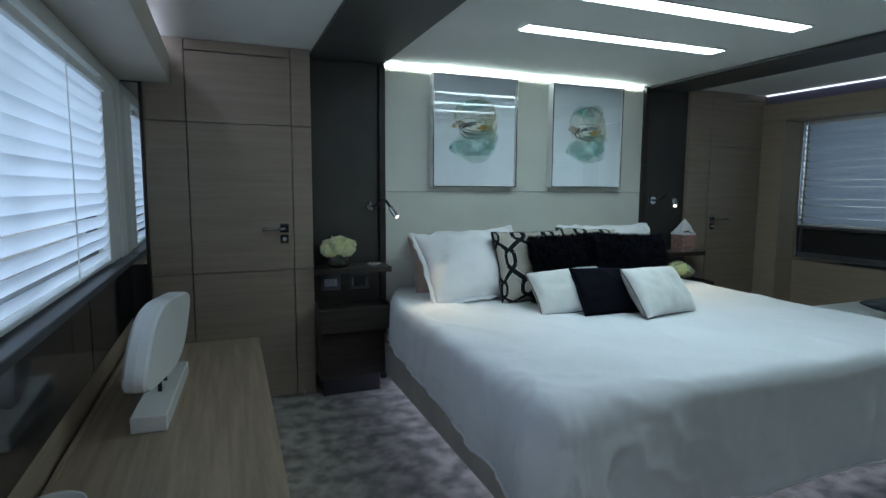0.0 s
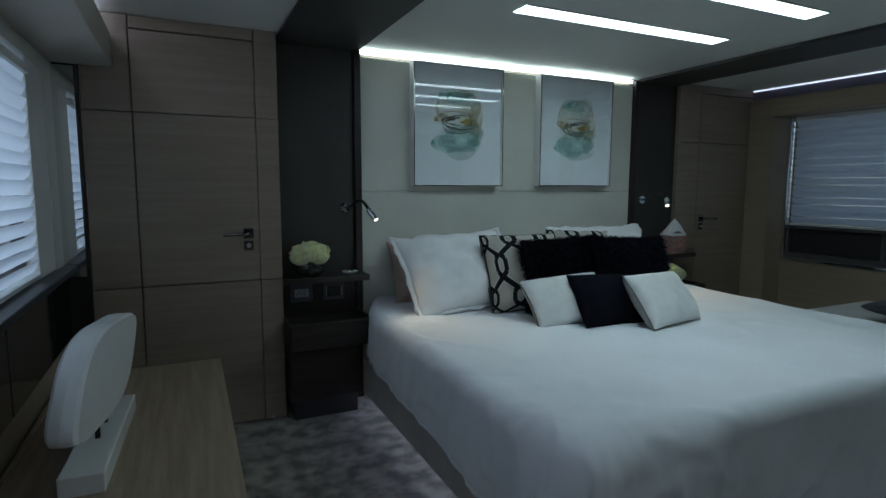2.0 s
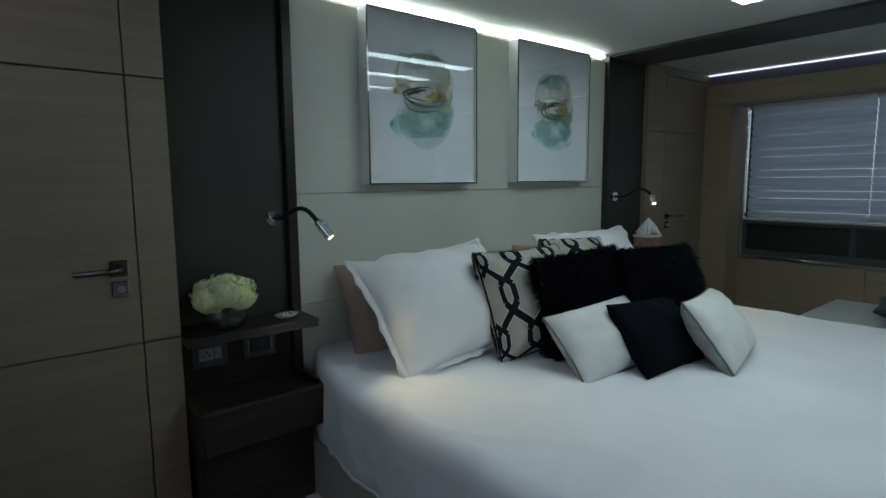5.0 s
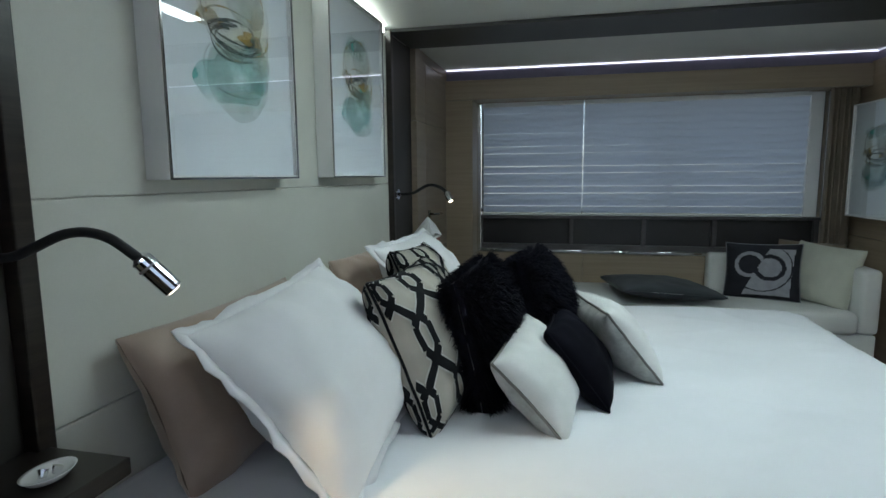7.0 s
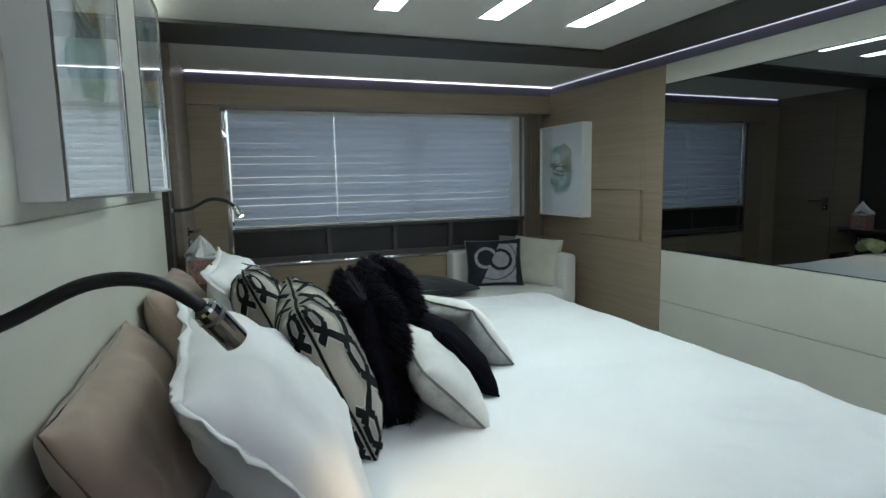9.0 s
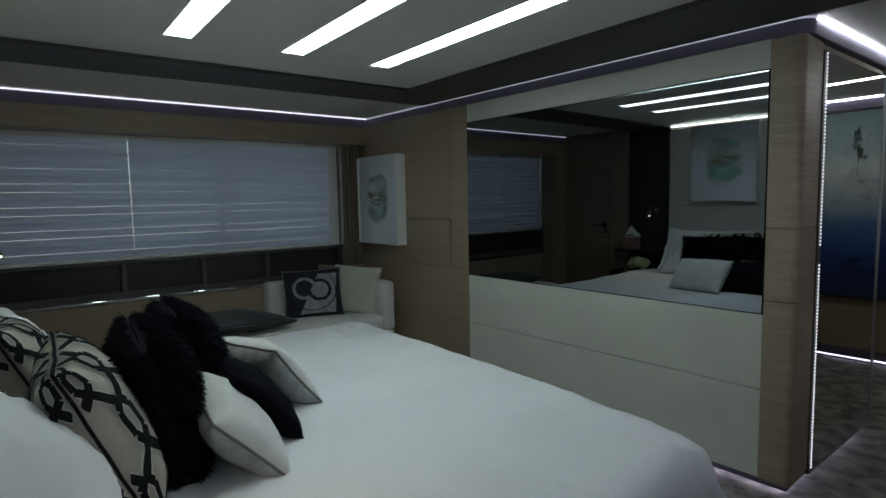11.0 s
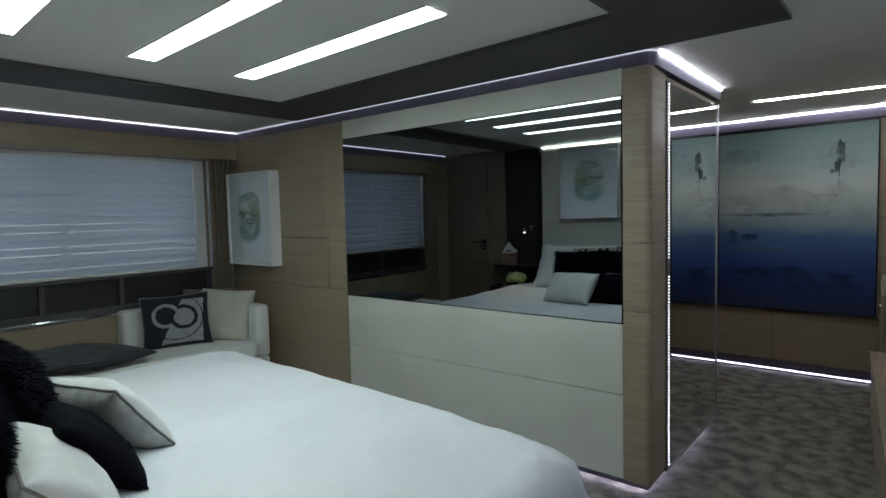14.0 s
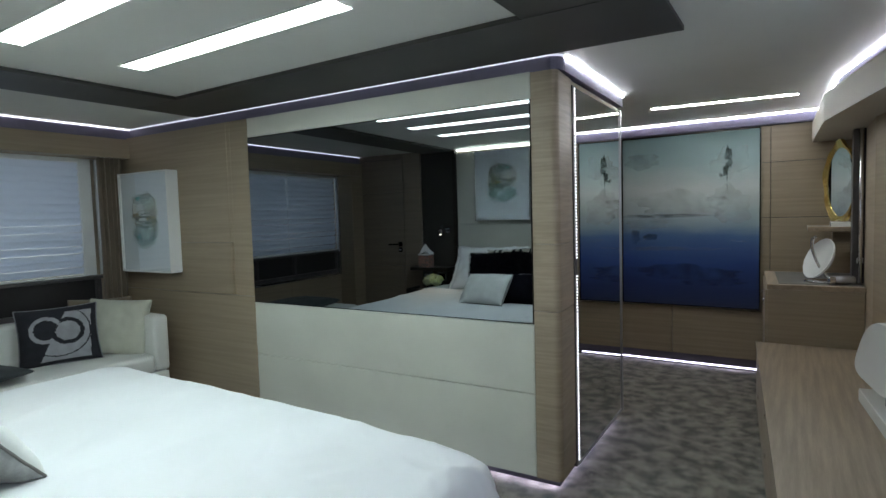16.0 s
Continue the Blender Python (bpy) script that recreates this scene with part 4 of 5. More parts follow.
def reading_lamp(base, neck, head0, head1, aim, label):
    lamp = thing("reading_lamp", base, label, "wall lamp", "reading lamps by the bed")
    bx, by, bz = base
    part("wall_rose", lathe_y((bx, by, bz), 0.034, 0.018, 24), CHROME, lamp, "chrome wall rose", smooth=False)
    part("switch", lathe_y((bx, by - 0.02, bz), 0.012, 0.012, 16), CHROME, lamp)
    pts = curve_points([(bx, by - 0.02, bz)] + neck + [head0], 8)
    part("gooseneck", tube(pts, 0.0085, 10), RUBBER, lamp, "black flexible gooseneck", smooth=True)
    a, b = Vector(head0), Vector(head1)
    d = (b - a).normalized()
    head = part("head", tube([a - d * 0.004, a, a + d * 0.004, a + (b - a) * 0.3, a + (b - a) * 0.31, b - d * 0.002, b], [0.011, 0.0155, 0.017, 0.017, 0.0175, 0.0175, 0.015], 20), CHROME, lamp, "polished chrome lamp head", smooth=False)
    part("collar", tube([a + (b - a) * 0.22, a + (b - a) * 0.27], 0.0182, 20), STEEL, head)
    part("bulb", tube([b + d * 0.0005, b + d * 0.002], 0.011, 16), LAMP_GLOW, head, "warm glowing lens")
    spot = bpy.data.lights.new("reading_spot", "SPOT")
    spot.energy, spot.spot_size, spot.spot_blend, spot.color, spot.shadow_soft_size = 8.0, radians(58), 1.0, (1.0, 0.78, 0.48), 0.01
    s = new("reading_spot", spot)
    s.matrix_basis = look(b + d * 0.012, aim)
    return lamp


reading_lamp((0.915, HEAD_Y, 1.145), [(0.925, 3.89, 1.148), (0.944, 3.805, 1.184), (0.956, 3.742, 1.180)], (0.970, 3.690, 1.142), (1.000, 3.655, 1.087), (1.20, 3.20, 0.60), "lit black gooseneck reading lamp on the headboard panel")
reading_lamp((3.195, HEAD_Y, 1.172), [(3.185, 3.87, 1.180), (3.160, 3.78, 1.222), (3.140, 3.71, 1.215)], (3.125, 3.665, 1.185), (3.110, 3.638, 1.138), (2.95, 3.20, 0.62), "lit black gooseneck reading lamp on the headboard panel")


def peony(bm, c, r, rnd):
    """A globe of overlapping cupped petals with wavy, slightly flared tips."""
    c = Vector(c)
    for ring, (n, tip, rad) in enumerate(((4, 0.15, 0.62), (6, 0.45, 0.74), (8, 0.80, 0.86), (9, 1.15, 0.95), (9, 1.5, 1.0))):
        for k in range(n):
            a = 2 * math.pi * (k + 0.5 * (ring % 2)) / n + rnd.uniform(-0.25, 0.25)
            t0 = tip + rnd.uniform(-0.12, 0.12)
            half = math.pi / n * rnd.uniform(1.15, 1.5)
            ph, grow = rnd.uniform(0, 6.28), rnd.uniform(0.90, 1.10)
            g = []
            for i in range(6):
                q = i / 5
                row = []
                for j in range(6):
                    s = j / 2.5 - 1
                    polar = t0 + 1.25 * (1 - q) + 0.20 * s * s + 0.10 * math.sin(7 * s + ph) * q
                    az = a + s * half * (0.45 + 0.55 * math.sin(math.pi * (0.2 + 0.55 * q)))
                    rr = r * rad * grow * (1 + 0.16 * q ** 3 + 0.075 * math.sin(6 * s + ph) * q * q)
                    polar = min(polar, 2.9)
                    row.append(bm.verts.new(c + rr * Vector((math.sin(polar) * math.cos(az), math.sin(polar) * math.sin(az), math.cos(polar)))))
                g.append(row)
            for i in range(5):
                for j in range(5):
                    bm.faces.new((g[i][j], g[i][j + 1], g[i + 1][j + 1], g[i + 1][j]))


def flower_vase(x, y, z, r, seed):
    v = thing("flower_vase", (x, y, z), "round clear glass bowl of creamy green peonies", "vase", "flower bowls by the bed")
    h = r * 1.30
    prof = [(r * 0.55, 0.0), (r * 0.82, h * 0.10), (r * 0.98, h * 0.32), (r, h * 0.5), (r * 0.93, h * 0.75), (r * 0.78, h * 0.95), (r * 0.76, h)]
    inner = [(q - 0.004, max(0.006, s)) for q, s in prof[::-1]]
    bowl = part("bowl", lathe(prof + inner, (x, y, z), 32), GLASS, v, "clear glass bowl", smooth=True)
    bowl.visible_shadow = False
    rnd = random.Random(seed)
    stems = bmesh.new()
    heads = [(0, 0, 1.28)] + [(0.72 * math.cos(a), 0.72 * math.sin(a), 1.0 + 0.12 * math.sin(3 * a)) for a in (0.3, 1.35, 2.4, 3.45, 4.5, 5.55)]
    for hx, hy, hz in heads:
        add_tube(stems, [(x + rnd.uniform(-0.3, 0.3) * r, y + rnd.uniform(-0.3, 0.3) * r, z + 0.012), (x + hx * r * 0.5, y + hy * r * 0.5, z + h), (x + hx * r, y + hy * r, z + h * hz)], 0.0035, 6)
    part("stems", stems, LEAF, v, "green cut stems")
    for hx, hy, hz in heads:
        fm = bmesh.new()
        peony(fm, (x + hx * r * 1.02, y + hy * r * 1.02, z + h * hz + r * 0.40), r * 0.70, rnd)
        part("flower", fm, PETAL, v, "ruffled cream-green bloom", smooth=True)
    return v


flower_vase(0.682, 3.845, 0.775, 0.073, 4)
flower_vase(3.27, 3.735, 0.5245, 0.072, 5)

dish = thing("trinket_dish", (0.905, 3.845, 0.775), "small white oval dish holding cufflinks", "dish")
bm = lathe([(0.018, 0.0), (0.030, 0.004), (0.040, 0.014), (0.041, 0.016), (0.036, 0.013), (0.02, 0.007), (0.004, 0.006)], (0, 0, 0), 28)
part("bowl", turned(bm, Matrix.Translation((0.905, 3.845, 0.775)) @ Matrix.Diagonal((1.15, 0.8, 1, 1))), WHITE_GLOSS, dish, smooth=True)
part("cufflink", tube([(0.893, 3.845, 0.783), (0.899, 3.848, 0.796)], [0.006, 0.009], 12), CHROME, dish)
part("cufflink", tube([(0.911, 3.838, 0.783), (0.916, 3.836, 0.795)], [0.006, 0.009], 12), CHROME, dish)

tis = thing("tissue_box", (3.415, 3.85, 0.775), "patterned card tissue box with a white tissue pulled up", "tissue box")
part("box", box(3.352, 3.478, 3.787, 3.913, 0.775, 0.915, 0.004), TISSUE_BOX, tis)
part("lid", box(3.349, 3.481, 3.784, 3.916, 0.905, 0.919, 0.003), TISSUE, tis)
tb = bmesh.new()
cap = tb.verts.new((3.42, 3.85, 1.032))
rim = []
for k in range(22):
    a = 2 * math.pi * k / 22
    rr = 0.072 + 0.016 * math.sin(5 * a) + 0.008 * math.sin(9 * a)
    rim.append((tb.verts.new((3.415 + rr * math.cos(a), 3.85 + rr * math.sin(a), 0.930 + 0.014 * math.sin(3 * a + 1))),
                tb.verts.new((3.418 + rr * 0.55 * math.cos(a), 3.85 + rr * 0.55 * math.sin(a), 0.972 + 0.012 * math.sin(4 * a)))))
for k in range(22):
    a, b = rim[k], rim[(k + 1) % 22]
    tb.faces.new((a[0], b[0], b[1], a[1]))
    tb.faces.new((a[1], b[1], cap))
part("tissue", tb, TISSUE, tis, "crumpled white tissue")


# ---------------------------------------------------------------- pictures
def wash(name, colour, amount, scale, least=0.0):
    """Watercolour: pigment that thins out to the paper beneath."""
    m = bpy.data.materials.new(name)
    m.use_nodes = True
    n, l = m.node_tree.nodes, m.node_tree.links
    b = n["Principled BSDF"]
    b.inputs["Base Color"].default_value, b.inputs["Roughness"].default_value = (*colour, 1), 0.8
    clear, mix = n.new("ShaderNodeBsdfTransparent"), n.new("ShaderNodeMixShader")
    tex, ramp, co = n.new("ShaderNodeTexNoise"), n.new("ShaderNodeMapRange"), n.new("ShaderNodeTexCoord")
    tex.inputs["Scale"].default_value, tex.inputs["Detail"].default_value = scale, 5.0
    ramp.inputs["From Min"].default_value, ramp.inputs["From Max"].default_value = 0.3, 0.7
    ramp.inputs["To Min"].default_value, ramp.inputs["To Max"].default_value = least, amount
    l.new(co.outputs["Object"], tex.inputs["Vector"])
    l.new(tex.outputs["Fac"], ramp.inputs["Value"])
    l.new(ramp.outputs[0], mix.inputs[0])
    l.new(clear.outputs[0], mix.inputs[1])
    l.new(b.outputs[0], mix.inputs[2])
    l.new(mix.outputs[0], n["Material Output"].inputs[0])
    return m


TEAL = wash("teal_wash", (0.10, 0.50, 0.46), 0.62, 11)
SAND = wash("sand_wash", (0.55, 0.47, 0.22), 0.45, 9)
MOSS = wash("moss_wash", (0.24, 0.36, 0.31), 0.45, 12, 0.12)
OCHRE = wash("ochre_wash", (0.36, 0.24, 0.06), 0.8, 25, 0.3)
INK = wash("ink_line", (0.03, 0.05, 0.055), 1.0, 30, 0.55)
STEEL_BLUE = wash("steel_blue_wash", (0.18, 0.28, 0.36), 0.5, 14)


def picture(name, m, w, h, depth, label, seed, front_edge=HANDLE):
    """A framed watercolour: centre of its back at the pose's origin, face along -y of the pose."""
    p = thing(name, m, label, "picture", "framed watercolours")

    def b(x0, x1, y0, y1, z0, z1, bevel=0.0):
        return box(x0, x1, y0, y1, z0, z1, bevel)

    rim = 0.010
    for x0, x1, z0, z1 in ((-w / 2, -w / 2 + rim, -h / 2, h / 2), (w / 2 - rim, w / 2, -h / 2, h / 2), (-w / 2 + rim, w / 2 - rim, -h / 2, -h / 2 + rim), (-w / 2 + rim, w / 2 - rim, h / 2 - rim, h / 2)):
        part("frame_side", b(x0, x1, -depth, 0, z0, z1, 0.001), WHITE_GLOSS, p, "white box-frame side", world_coords=False)
        s = 0.004
        e = 0.0045
        xa, xb = (x0, x1 - e) if x0 < -w / 2 + rim / 2 and x1 < 0 else ((x0 + e, x1) if x0 > 0 else (x0 - e, x1 + e))
        za, zb = (z0, z1) if z1 - z0 > rim * 2 else ((z0, z1 - e) if z0 < 0 else (z0 + e, z1))
        part("frame_edge", b(xa, xb, -depth - s, -depth, za, zb), front_edge, p, "dark metal front edge", world_coords=False)
    part("paper", b(-w / 2 + rim, w / 2 - rim, -depth + 0.014, -0.002, -h / 2 + rim, h / 2 - rim), PAPER, p, "pale grey-blue mount paper", world_coords=False)
    rnd = random.Random(seed)
    y = -depth + 0.0132

    def blob(name, mat, cx, cz, rx, rz, wob, layer):
        bm = bmesh.new()
        ph = [rnd.uniform(0, 6.28) for _ in range(4)]
        ring = []
        for k in range(56):
            a = 2 * math.pi * k / 56
            r = 1 + wob * (math.sin(2 * a + ph[0]) * 0.5 + math.sin(3 * a + ph[1]) * 0.4 + math.sin(5 * a + ph[2]) * 0.25 + math.sin(9 * a + ph[3]) * 0.12)
            ring.append(bm.verts.new((cx + rx * r * math.cos(a), y - layer * 0.0004, cz + rz * r * math.sin(a))))
        bm.faces.new(ring)
        part(name, bm, mat, p, world_coords=False)

    def stroke(mat, cx, cz, rx, rz, a0, a1, width, layer):
        bm = bmesh.new()
        ph = rnd.uniform(0, 6.28)
        prev = None
        for k in range(61):
            a = a0 + (a1 - a0) * k / 60
            wd = width * (0.25 + 0.75 * abs(math.sin(a * 1.7 + ph)))
            rr = 1 + 0.06 * math.sin(3 * a + ph)
            q = [bm.verts.new((cx + (rx * rr + s * wd) * math.cos(a), y - layer * 0.0004, cz + (rz * rr + s * wd) * math.sin(a))) for s in (-1, 1)]
            if prev:
                bm.faces.new((prev[0], prev[1], q[1], q[0]))
            prev = q
        part("brush_stroke", bm, mat, p, world_coords=False)

    k = w / 0.62
    blob("colour_wash", SAND, 0.0, 0.10 * k, 0.150 * k, 0.125 * k, 0.12, 1)
    blob("colour_wash", MOSS, 0.05 * k, 0.14 * k, 0.095 * k, 0.085 * k, 0.2, 2)
    blob("colour_wash", TEAL, -0.04 * k, 0.175 * k, 0.10 * k, 0.04 * k, 0.25, 22)
    blob("colour_wash", MOSS, 0.0, -0.10 * k, 0.155 * k, 0.10 * k, 0.10, 23)
    blob("colour_wash", SAND, 0.12 * k, 0.06 * k, 0.04 * k, 0.12 * k, 0.2, 24)
    blob("colour_wash", TEAL, -0.02 * k, -0.095 * k, 0.160 * k, 0.075 * k, 0.22, 3)
    blob("colour_wash", TEAL, 0.09 * k, -0.05 * k, 0.07 * k, 0.09 * k, 0.25, 4)
    blob("colour_wash", STEEL_BLUE, 0.115 * k, -0.015 * k, 0.05 * k, 0.05 * k, 0.3, 5)
    blob("colour_wash", OCHRE, -0.115 * k, 0.045 * k, 0.05 * k, 0.028 * k, 0.3, 6)
    blob("colour_wash", OCHRE, 0.07 * k, 0.03 * k, 0.06 * k, 0.018 * k, 0.3, 7)
    stroke(OCHRE, 0.0, 0.09 * k, 0.150 * k, 0.125 * k, 0.2, 5.0, 0.0035, 8)
    stroke(MOSS, 0.0, 0.12 * k, 0.145 * k, 0.12 * k, 2.0, 7.6, 0.0022, 20)
    stroke(OCHRE, 0.0, 0.03 * k, 0.150 * k, 0.06 * k, 1.0, 6.6, 0.0026, 21)
    for i in range(5):
        stroke(INK, rnd.uniform(-0.01, 0.03) * k, rnd.uniform(-0.005, 0.035) * k, rnd.uniform(0.07, 0.13) * k, rnd.uniform(0.018, 0.042) * k, rnd.uniform(0, 3), rnd.uniform(4, 8), 0.0042, 9 + i)
    stroke(MOSS, 0.0, -0.06 * k, 0.150 * k, 0.085 * k, 2.6, 6.4, 0.003, 15)
    g = part("glazing", b(-w / 2 + rim, w / 2 - rim, -depth + 0.0005, -depth + 0.003, -h / 2 + rim, h / 2 - rim), GLASS, p, "clear picture glass", world_coords=False)
    g.visible_shadow = False
    return p


picture("picture", Matrix.Translation((1.630, HEAD_Y, 1.634)), 0.615, 0.731, 0.066, "abstract teal and ochre watercolour in a white box frame", 1)
picture("picture", Matrix.Translation((2.5265, HEAD_Y, 1.635)), 0.606, 0.729, 0.066, "abstract teal and ochre watercolour in a white box frame", 2)
picture("picture", FOOT_TURN @ pose(4.108, FOOT_Y + 0.002, 1.347, 0, 0, 180), 0.585, 0.716, 0.085, "abstract teal watercolour in a deep white frame on oak wall", 3, WHITE_GLOSS)

# the large sea painting in the passage
sea = bpy.data.materials.new("sea_painting")
sea.use_nodes = True
sn, sl = sea.node_tree.nodes, sea.node_tree.links
co, mp, tex, add, ramp = sn.new("ShaderNodeTexCoord"), sn.new("ShaderNodeMapping"), sn.new("ShaderNodeTexNoise"), sn.new("ShaderNodeMath"), sn.new("ShaderNodeValToRGB")
sep, sc, tex2 = sn.new("ShaderNodeSeparateXYZ"), sn.new("ShaderNodeMath"), sn.new("ShaderNodeTexNoise")
mp.inputs["Scale"].default_value = (1.3, 1, 5.5)
tex.inputs["Scale"].default_value, tex.inputs["Detail"].default_value, tex.inputs["Distortion"].default_value = 1.2, 3.5, 0.3
sl.new(co.outputs["Generated"], mp.inputs[0])
sl.new(mp.outputs[0], tex.inputs["Vector"])
sl.new(co.outputs["Generated"], sep.inputs[0])
sc.operation, sc.inputs[1].default_value = "MULTIPLY_ADD", 0.16
sl.new(tex.outputs["Fac"], sc.inputs[0])
sl.new(sep.outputs["Z"], sc.inputs[2])
add.operation, add.inputs[1].default_value = "SUBTRACT", 0.08
sl.new(sc.outputs[0], add.inputs[0])
for pos, col in ((0.0, (0.022, 0.035, 0.10)), (0.12, (0.014, 0.030, 0.13)), (0.26, (0.022, 0.060, 0.25)), (0.40, (0.065, 0.135, 0.30)), (0.47, (0.22, 0.30, 0.36)), (0.56, (0.38, 0.43, 0.44)), (0.70, (0.49, 0.53, 0.52)), (0.84, (0.31, 0.41, 0.42)), (1.0, (0.22, 0.33, 0.34))):
    e = ramp.color_ramp.elements.new(pos) if 0 < pos < 1 else ramp.color_ramp.elements[-1 if pos else 0]
    e.color = (*col, 1)
sl.new(add.outputs[0], ramp.inputs[0])
sb = sn["Principled BSDF"]
sb.inputs["Roughness"].default_value = 0.5
sl.new(ramp.outputs[0], sb.inputs["Base Color"])
sbump = sn.new("ShaderNodeBump")
sbump.inputs["Strength"].default_value, sbump.inputs["Distance"].default_value = 0.3, 0.002
sl.new(tex.outputs["Fac"], sbump.inputs["Height"])
sl.new(sbump.outputs[0], sb.inputs["Normal"])
DARK_PAINT = wash("dark_green_paint", (0.03, 0.06, 0.05), 1.0, 18)
WHITE_STROKE = wash("white_paint_stroke", (0.60, 0.64, 0.62), 0.32, 7)
BLUE_STROKE = wash("blue_paint_stroke", (0.02, 0.04, 0.09), 0.6, 8)
BLUE_PALE = wash("pale_blue_stroke", (0.25, 0.40, 0.44), 0.4, 8)

big = thing("painting", (0.97, FAR_Y, 0.51), "large abstract seascape painting in blue and grey, thin black frame", "painting")
PX0, PX1, PZ0, PZ1 = 0.404, 1.472, 0.517, 1.955
part("canvas", box(PX0 + 0.008, PX1 - 0.008, FAR_Y, FAR_Y + 0.028, PZ0 + 0.008, PZ1 - 0.008), sea, big)
for x0, x1, z0, z1 in ((PX0, PX0 + 0.008, PZ0, PZ1), (PX1 - 0.008, PX1, PZ0, PZ1), (PX0 + 0.008, PX1 - 0.008, PZ0, PZ0 + 0.008), (PX0 + 0.008, PX1 - 0.008, PZ1 - 0.008, PZ1)):
    part("frame_side", box(x0, x1, FAR_Y, FAR_Y + 0.036, z0, z1), BLACK_PLASTIC, big)
rnd = random.Random(9)


def daub(mat, cx, cz, rx, rz, layer, wob=0.3):
    bm = bmesh.new()
    ph = [rnd.uniform(0, 6.28) for _ in range(3)]
    ring = []
    for k in range(40):
        a = 2 * math.pi * k / 40
        r = 1 + wob * (0.5 * math.sin(2 * a + ph[0]) + 0.4 * math.sin(5 * a + ph[1]) + 0.3 * math.sin(11 * a + ph[2]))
        ring.append(bm.verts.new((cx + rx * r * math.cos(a), FAR_Y + 0.0285 + layer * 0.0005, cz + rz * r * math.sin(a))))
    bm.faces.new(ring)
    part("paint_daub", bm, mat, big)


for i, (mat, cx, cz, rx, rz) in enumerate((
        (WHITE_STROKE, 0.62, 1.70, 0.13, 0.13), (WHITE_STROKE, 1.0, 1.38, 0.38, 0.10), (WHITE_STROKE, 0.62, 1.36, 0.16, 0.14), (WHITE_STROKE, 1.25, 1.22, 0.20, 0.05),
        (BLUE_PALE, 1.3, 1.75, 0.16, 0.06), (DARK_PAINT, 0.630, 1.74, 0.024, 0.095), (DARK_PAINT, 0.650, 1.64, 0.020, 0.05), (DARK_PAINT, 0.640, 1.56, 0.005, 0.09),
        (DARK_PAINT, 0.685, 1.60, 0.012, 0.018), (BLUE_STROKE, 1.36, 1.10, 0.045, 0.055), (BLUE_STROKE, 1.23, 1.10, 0.05, 0.03), (WHITE_STROKE, 1.28, 1.09, 0.02, 0.02),
        (BLUE_STROKE, 0.95, 0.80, 0.45, 0.06), (BLUE_STROKE, 0.75, 0.72, 0.22, 0.025), (WHITE_STROKE, 0.56, 1.07, 0.06, 0.012), (BLUE_STROKE, 1.1, 1.28, 0.35, 0.016), (BLUE_PALE, 1.1, 1.0, 0.40, 0.02))):
    daub(mat, cx, cz, rx, rz, i)

# ---------------------------------------------------------------- chaise under the starboard window
so = thing("chaise_sofa", (4.1, 2.1, 0), "low white upholstered chaise bench with corner back and arm", "sofa")
part("base", box(3.80, 4.510, 1.275, 3.06, 0.05, 0.33, 0.012), SOFA, so)
part("seat", box(3.775, 4.515, 1.375, 3.08, 0.332, 0.462, 0.035, 4), SOFA, so, "white seat cushion", smooth=True)
part("backrest", box(4.385, 4.517, 1.372, 2.06, 0.40, 0.715, 0.03, 4), SOFA, so, smooth=True)
part("armrest", box(3.80, 4.517, 1.262, 1.370, 0.33, 0.715, 0.03, 4), SOFA, so, smooth=True)
part("foot", box(3.86, 4.46, 1.32, 3.0, 0.0, 0.05), RUBBER, so)


def lay_patch(bm, inside, w, h, t, seed, lift, n=64):
    g = {}

    def vert(i, j):
        if (i, j) not in g:
            u, v = 1.97 * i / n - 0.985, 1.97 * j / n - 0.985
            g[i, j] = bm.verts.new(pillow_side(u, v, w, h, t, 1, seed) + Vector((0, 0, lift)))
        return g[i, j]

    for i in range(n):
        for j in range(n):
            if inside(1.97 * (i + 0.5) / n - 0.985, 1.97 * (j + 0.5) / n - 0.985):
                bm.faces.new((vert(i, j), vert(i + 1, j), vert(i + 1, j + 1), vert(i, j + 1)))


def ring_patch(cx, cy, rx, ry, wd):
    def inside(u, v):
        r = math.hypot((u - cx) / rx, (v - cy) / ry)
        return 1 - wd < r < 1 + wd
    return inside


pillow("scatter_cushion", lean(4.26, 1.50, 0.452, 14, -128), 0.40, 0.38, 0.14, CURTAIN, "dark taupe cushion tucked in the sofa corner", seed=41.0, category="cushion")
pillow("scatter_cushion", lean(4.06, 1.52, 0.455, 18, -146, -3), 0.42, 0.385, 0.17, LINEN_PALE, "pale linen square cushion leaning on the arm", seed=42.0, category="cushion")
knit = pillow("scatter_cushion", lean(4.11, 1.80, 0.455, 18, -112, 2), 0.44, 0.375, 0.15, NAVY_KNIT, "dark and grey knitted cushion with two overlapping rings", piping=GREY_KNIT, seed=43.0, category="cushion")
KW = (0.44, 0.375, 0.15, 43.0)
diag = lambda u, v: v < 0.78 and u > -0.12 + 0.42 * v and u < 0.80 + 0.08 * v and v > -0.90
